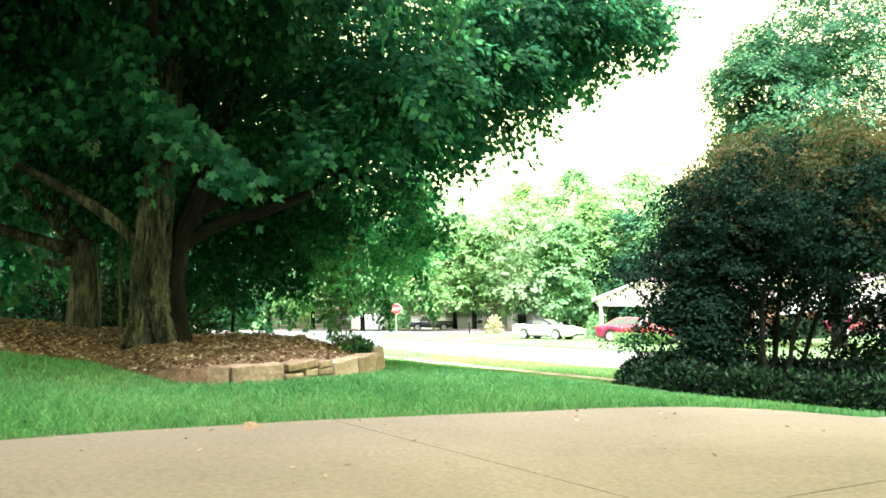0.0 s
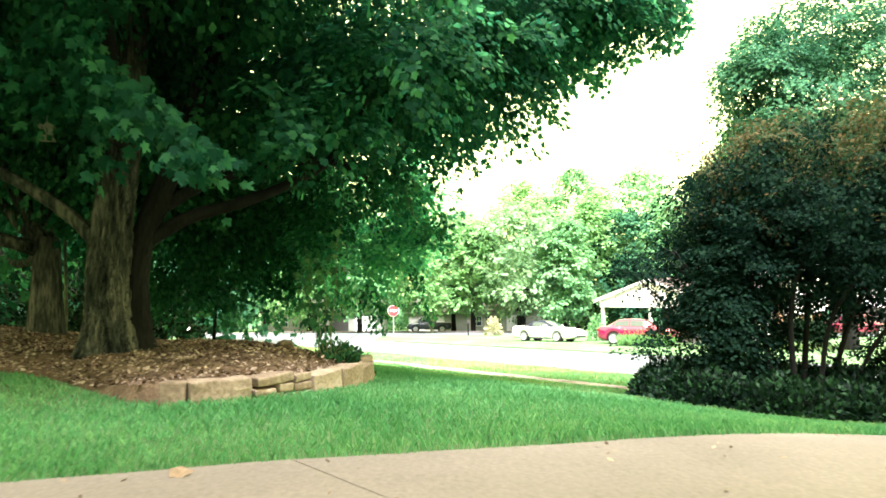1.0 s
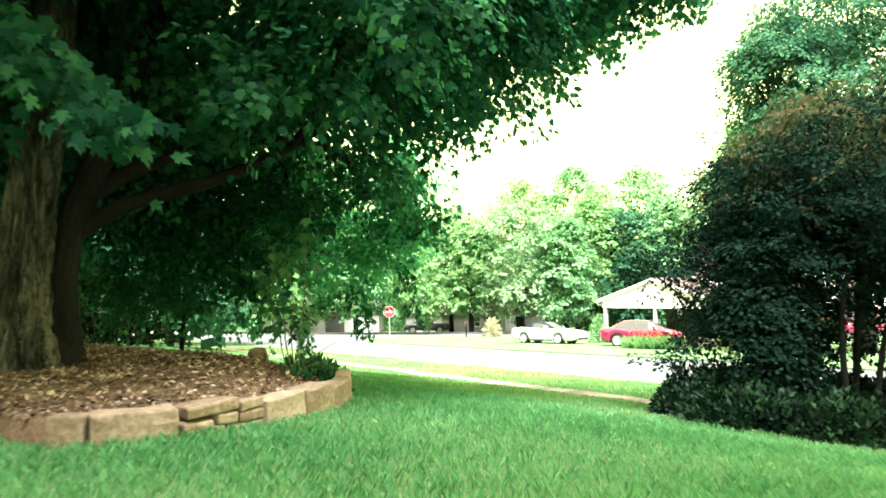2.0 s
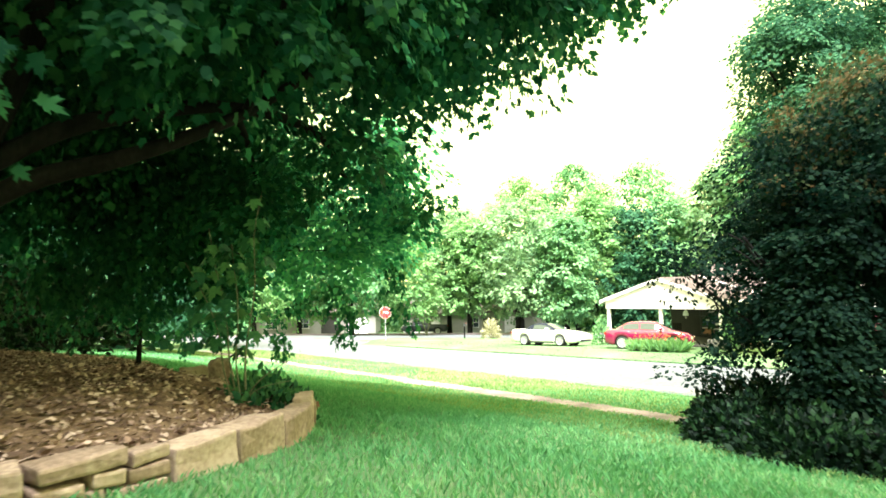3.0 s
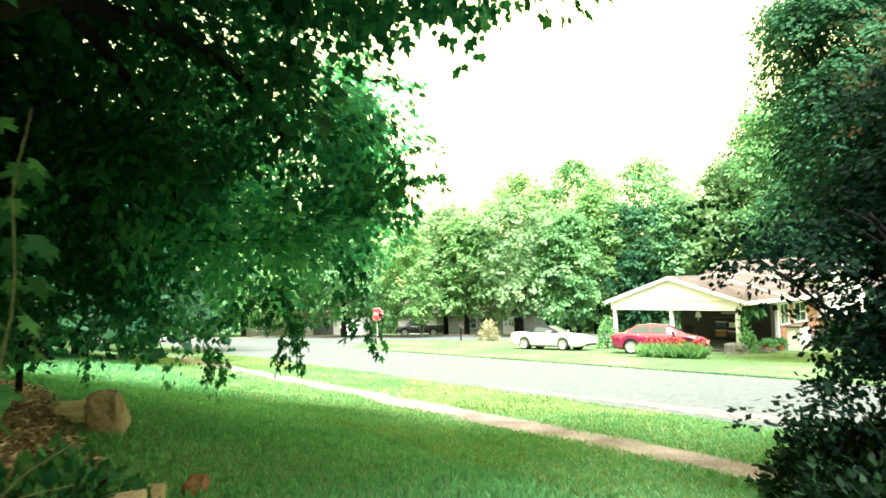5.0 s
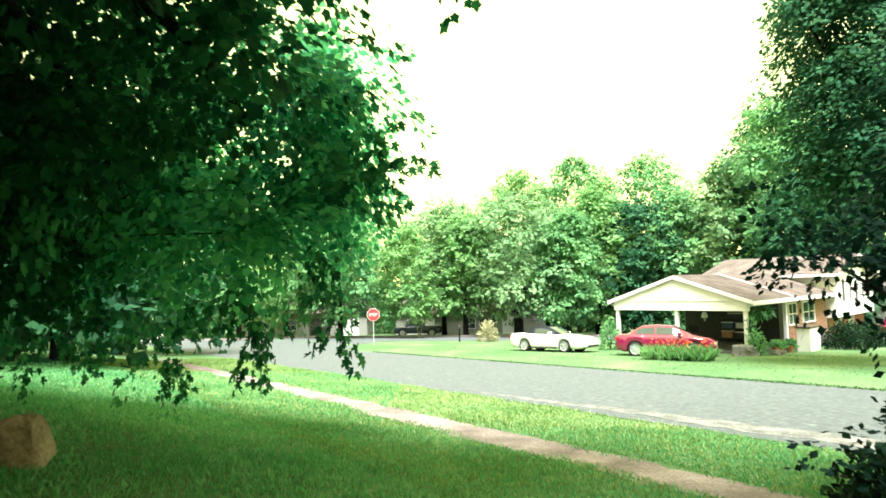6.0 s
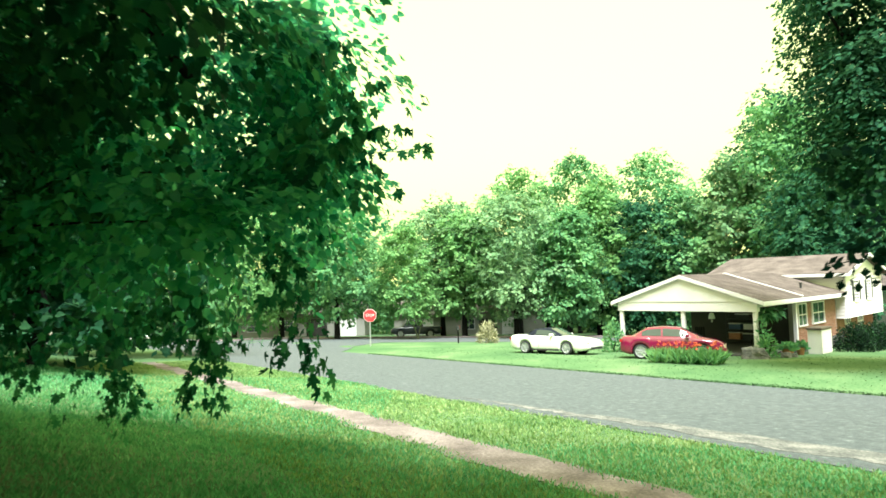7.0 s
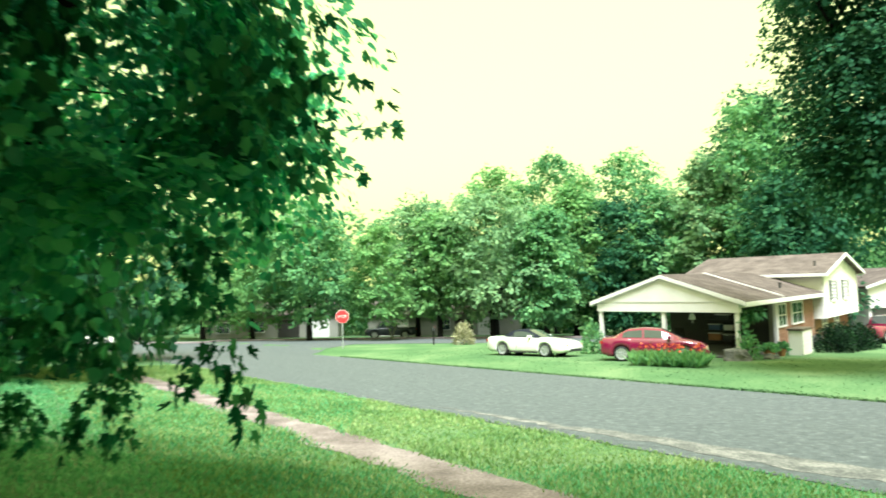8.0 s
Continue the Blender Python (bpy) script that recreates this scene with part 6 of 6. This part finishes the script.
def back_house(x0, x1, y, h, label, openings, mat):
    z = min(ground_z(x0, y), ground_z(x1, y)) - 0.1
    t = thing("distant_house", Matrix.Translation((x0, y, z)), label, "house", "houses behind the trees")
    L = x1 - x0
    boxed("wall", (0, 0, 0, L, 7, h), mat, t)
    for side in (0, 1):
        ya = -0.4 if side == 0 else 7.4
        bm = prism(bmesh.new(), [(ya, h - 0.05), (ya, h + 0.1), (3.5, h + 1.7), (3.5, h + 1.55)], -0.4, L + 0.4)
        part("roof_slope", bm, SHINGLE, t)
    for kind, a, b, c, d in openings:
        if kind == "garage":
            g = boxed("garage_door", (a, -0.05, 0, b, 0.0, d), TRIM, t)
            for k in range(1, 4):
                boxed("panel_groove", (a, -0.06, d * k / 4 - 0.02, b, -0.045, d * k / 4), GREY_WALL, g)
        elif kind == "dark":
            # a flat dark board drawn for the shade in an open bay
            boxed("bay_shade_panel", (a, -0.04, c, b, 0.0, d), SHADE_PANEL, t)
        else:
            window_on_front(t, a, b, 0.0, c, d, 1, False)


back_house(-24, -8, 84, 2.9, "long low grey house half hidden by trees", [("window", 2, 3.4, 1.0, 2.2), ("window", 6, 7.4, 1.0, 2.2), ("dark", 9.0, 11.5, 0, 2.3), ("garage", 12.4, 15, 0, 2.3)], GREY_WALL)
back_house(-4.5, 14, 85, 2.9, "long low grey house behind the dark truck", [("garage", 1.4, 4.8, 0, 2.4), ("window", 8.5, 9.8, 1.0, 2.2), ("dark", 10.4, 12.6, 0, 2.2), ("garage", 13.2, 15.8, 0, 2.3)], GREY_WALL)
back_house(-62, -36, 64, 2.9, "pale low house across the side street", [("window", 5, 6.5, 1, 2.2), ("garage", 9, 14, 0, 2.3), ("window", 18, 19.5, 1, 2.2)], WHITE)


def neighbour_house():
    """A white house with its gable to the street, beyond the wing of the nearer one."""
    t = thing("neighbouring_house", Matrix.Translation((37.4, 58.0, ground_z(37.4, 58.0) - 0.1)), "white neighbouring house with a shallow gable and a dark panel for the shaded porch", "house")
    W, D, h = 8.7, 8.0, 4.15
    boxed("wall", (0, 0, 0, W, D, h), WHITE, t)
    part("gable", prism_y(bmesh.new(), [(0, h), (W, h), (W / 2, h + 1.35)], 0.0, D), WHITE, t)
    for a, b in ((-0.5, W / 2), (W + 0.5, W / 2)):
        part("roof_slope", prism_y(bmesh.new(), [(a, h - 0.06), (b, h + 1.40), (b, h + 1.58), (a, h + 0.12)], -0.45, D + 0.45), SHINGLE, t)
        part("fascia", prism_y(bmesh.new(), [(a, h - 0.1), (b, h + 1.36), (b, h + 1.56), (a, h + 0.10)], -0.5, -0.46), TRIM, t)
    # flat dark board in place of the shaded porch opening
    boxed("porch_shade_panel", (0.2, -0.05, 0.0, 6.2, 0.0, 2.5), SHADE_PANEL, t)
    boxed("porch_beam", (0.0, -0.12, 2.5, 6.4, 0.0, 2.72), TRIM, t)
    window_on_front(t, 6.9, 8.0, 0.0, 1.0, 2.3, 1, False)


neighbour_house()


# ---- small things near the path ----
def nest_box():
    t = thing("nest_box", Matrix.Translation((-5.15, 9.1, 2.75)) @ Matrix.Rotation(radians(25), 4, "Z"), "small pale wooden bird box hanging in the maple", "bird box")
    boxed("body", (-0.07, -0.06, 0, 0.07, 0.06, 0.16), NEST_WOOD, t, 0.006)
    bm = prism_y(bmesh.new(), [(-0.1, 0.155), (0.1, 0.155), (0.1, 0.17), (0, 0.215), (-0.1, 0.17)], -0.09, 0.09)
    part("roof", bm, NEST_WOOD, t)
    boxed("perch", (-0.1, -0.12, -0.02, 0.1, 0.08, -0.002), NEST_WOOD, t)
    bm = bmesh.new()
    tube(bm, [(0, 0, 0.2), (0, 0, 0.55)], [0.004, 0.004], 5)
    part("wire", bm, STEEL, t)


nest_box()


def fallen_leaves():
    n = 46
    x = rng.uniform(-2.6, 3.2, n)
    y = np.array([drive_edge(a) for a in x]) - 0.05 - 1.9 * rng.random(n) ** 1.6
    P = np.stack((x, y, height(x, y) + 0.012), -1)
    ob = leaves("fallen_leaf_litter", P, unit(n) * np.array((1, 1, 0.05)), np.array((0, 0, 1.0)) + 0.25 * unit(n), 0.02 + 0.03 * rng.random(n), OVAL, LITTER, None, curl=0.3)
    tagged(ob, "scattered dry leaf scraps on the concrete", "leaf litter", "", "stuff")
    big = thing("fallen_leaf", Matrix(), "single pale dry maple leaf at the lawn's edge", "leaf")
    leaves("blade", [(-1.30, 4.04, ground_z(-1.3, 4.04) + 0.03)], [(0.9, 0.3, 0.1)], [(0.1, -0.4, 1)], [0.11], MAPLE, LITTER, big, curl=0.3)


fallen_leaves()
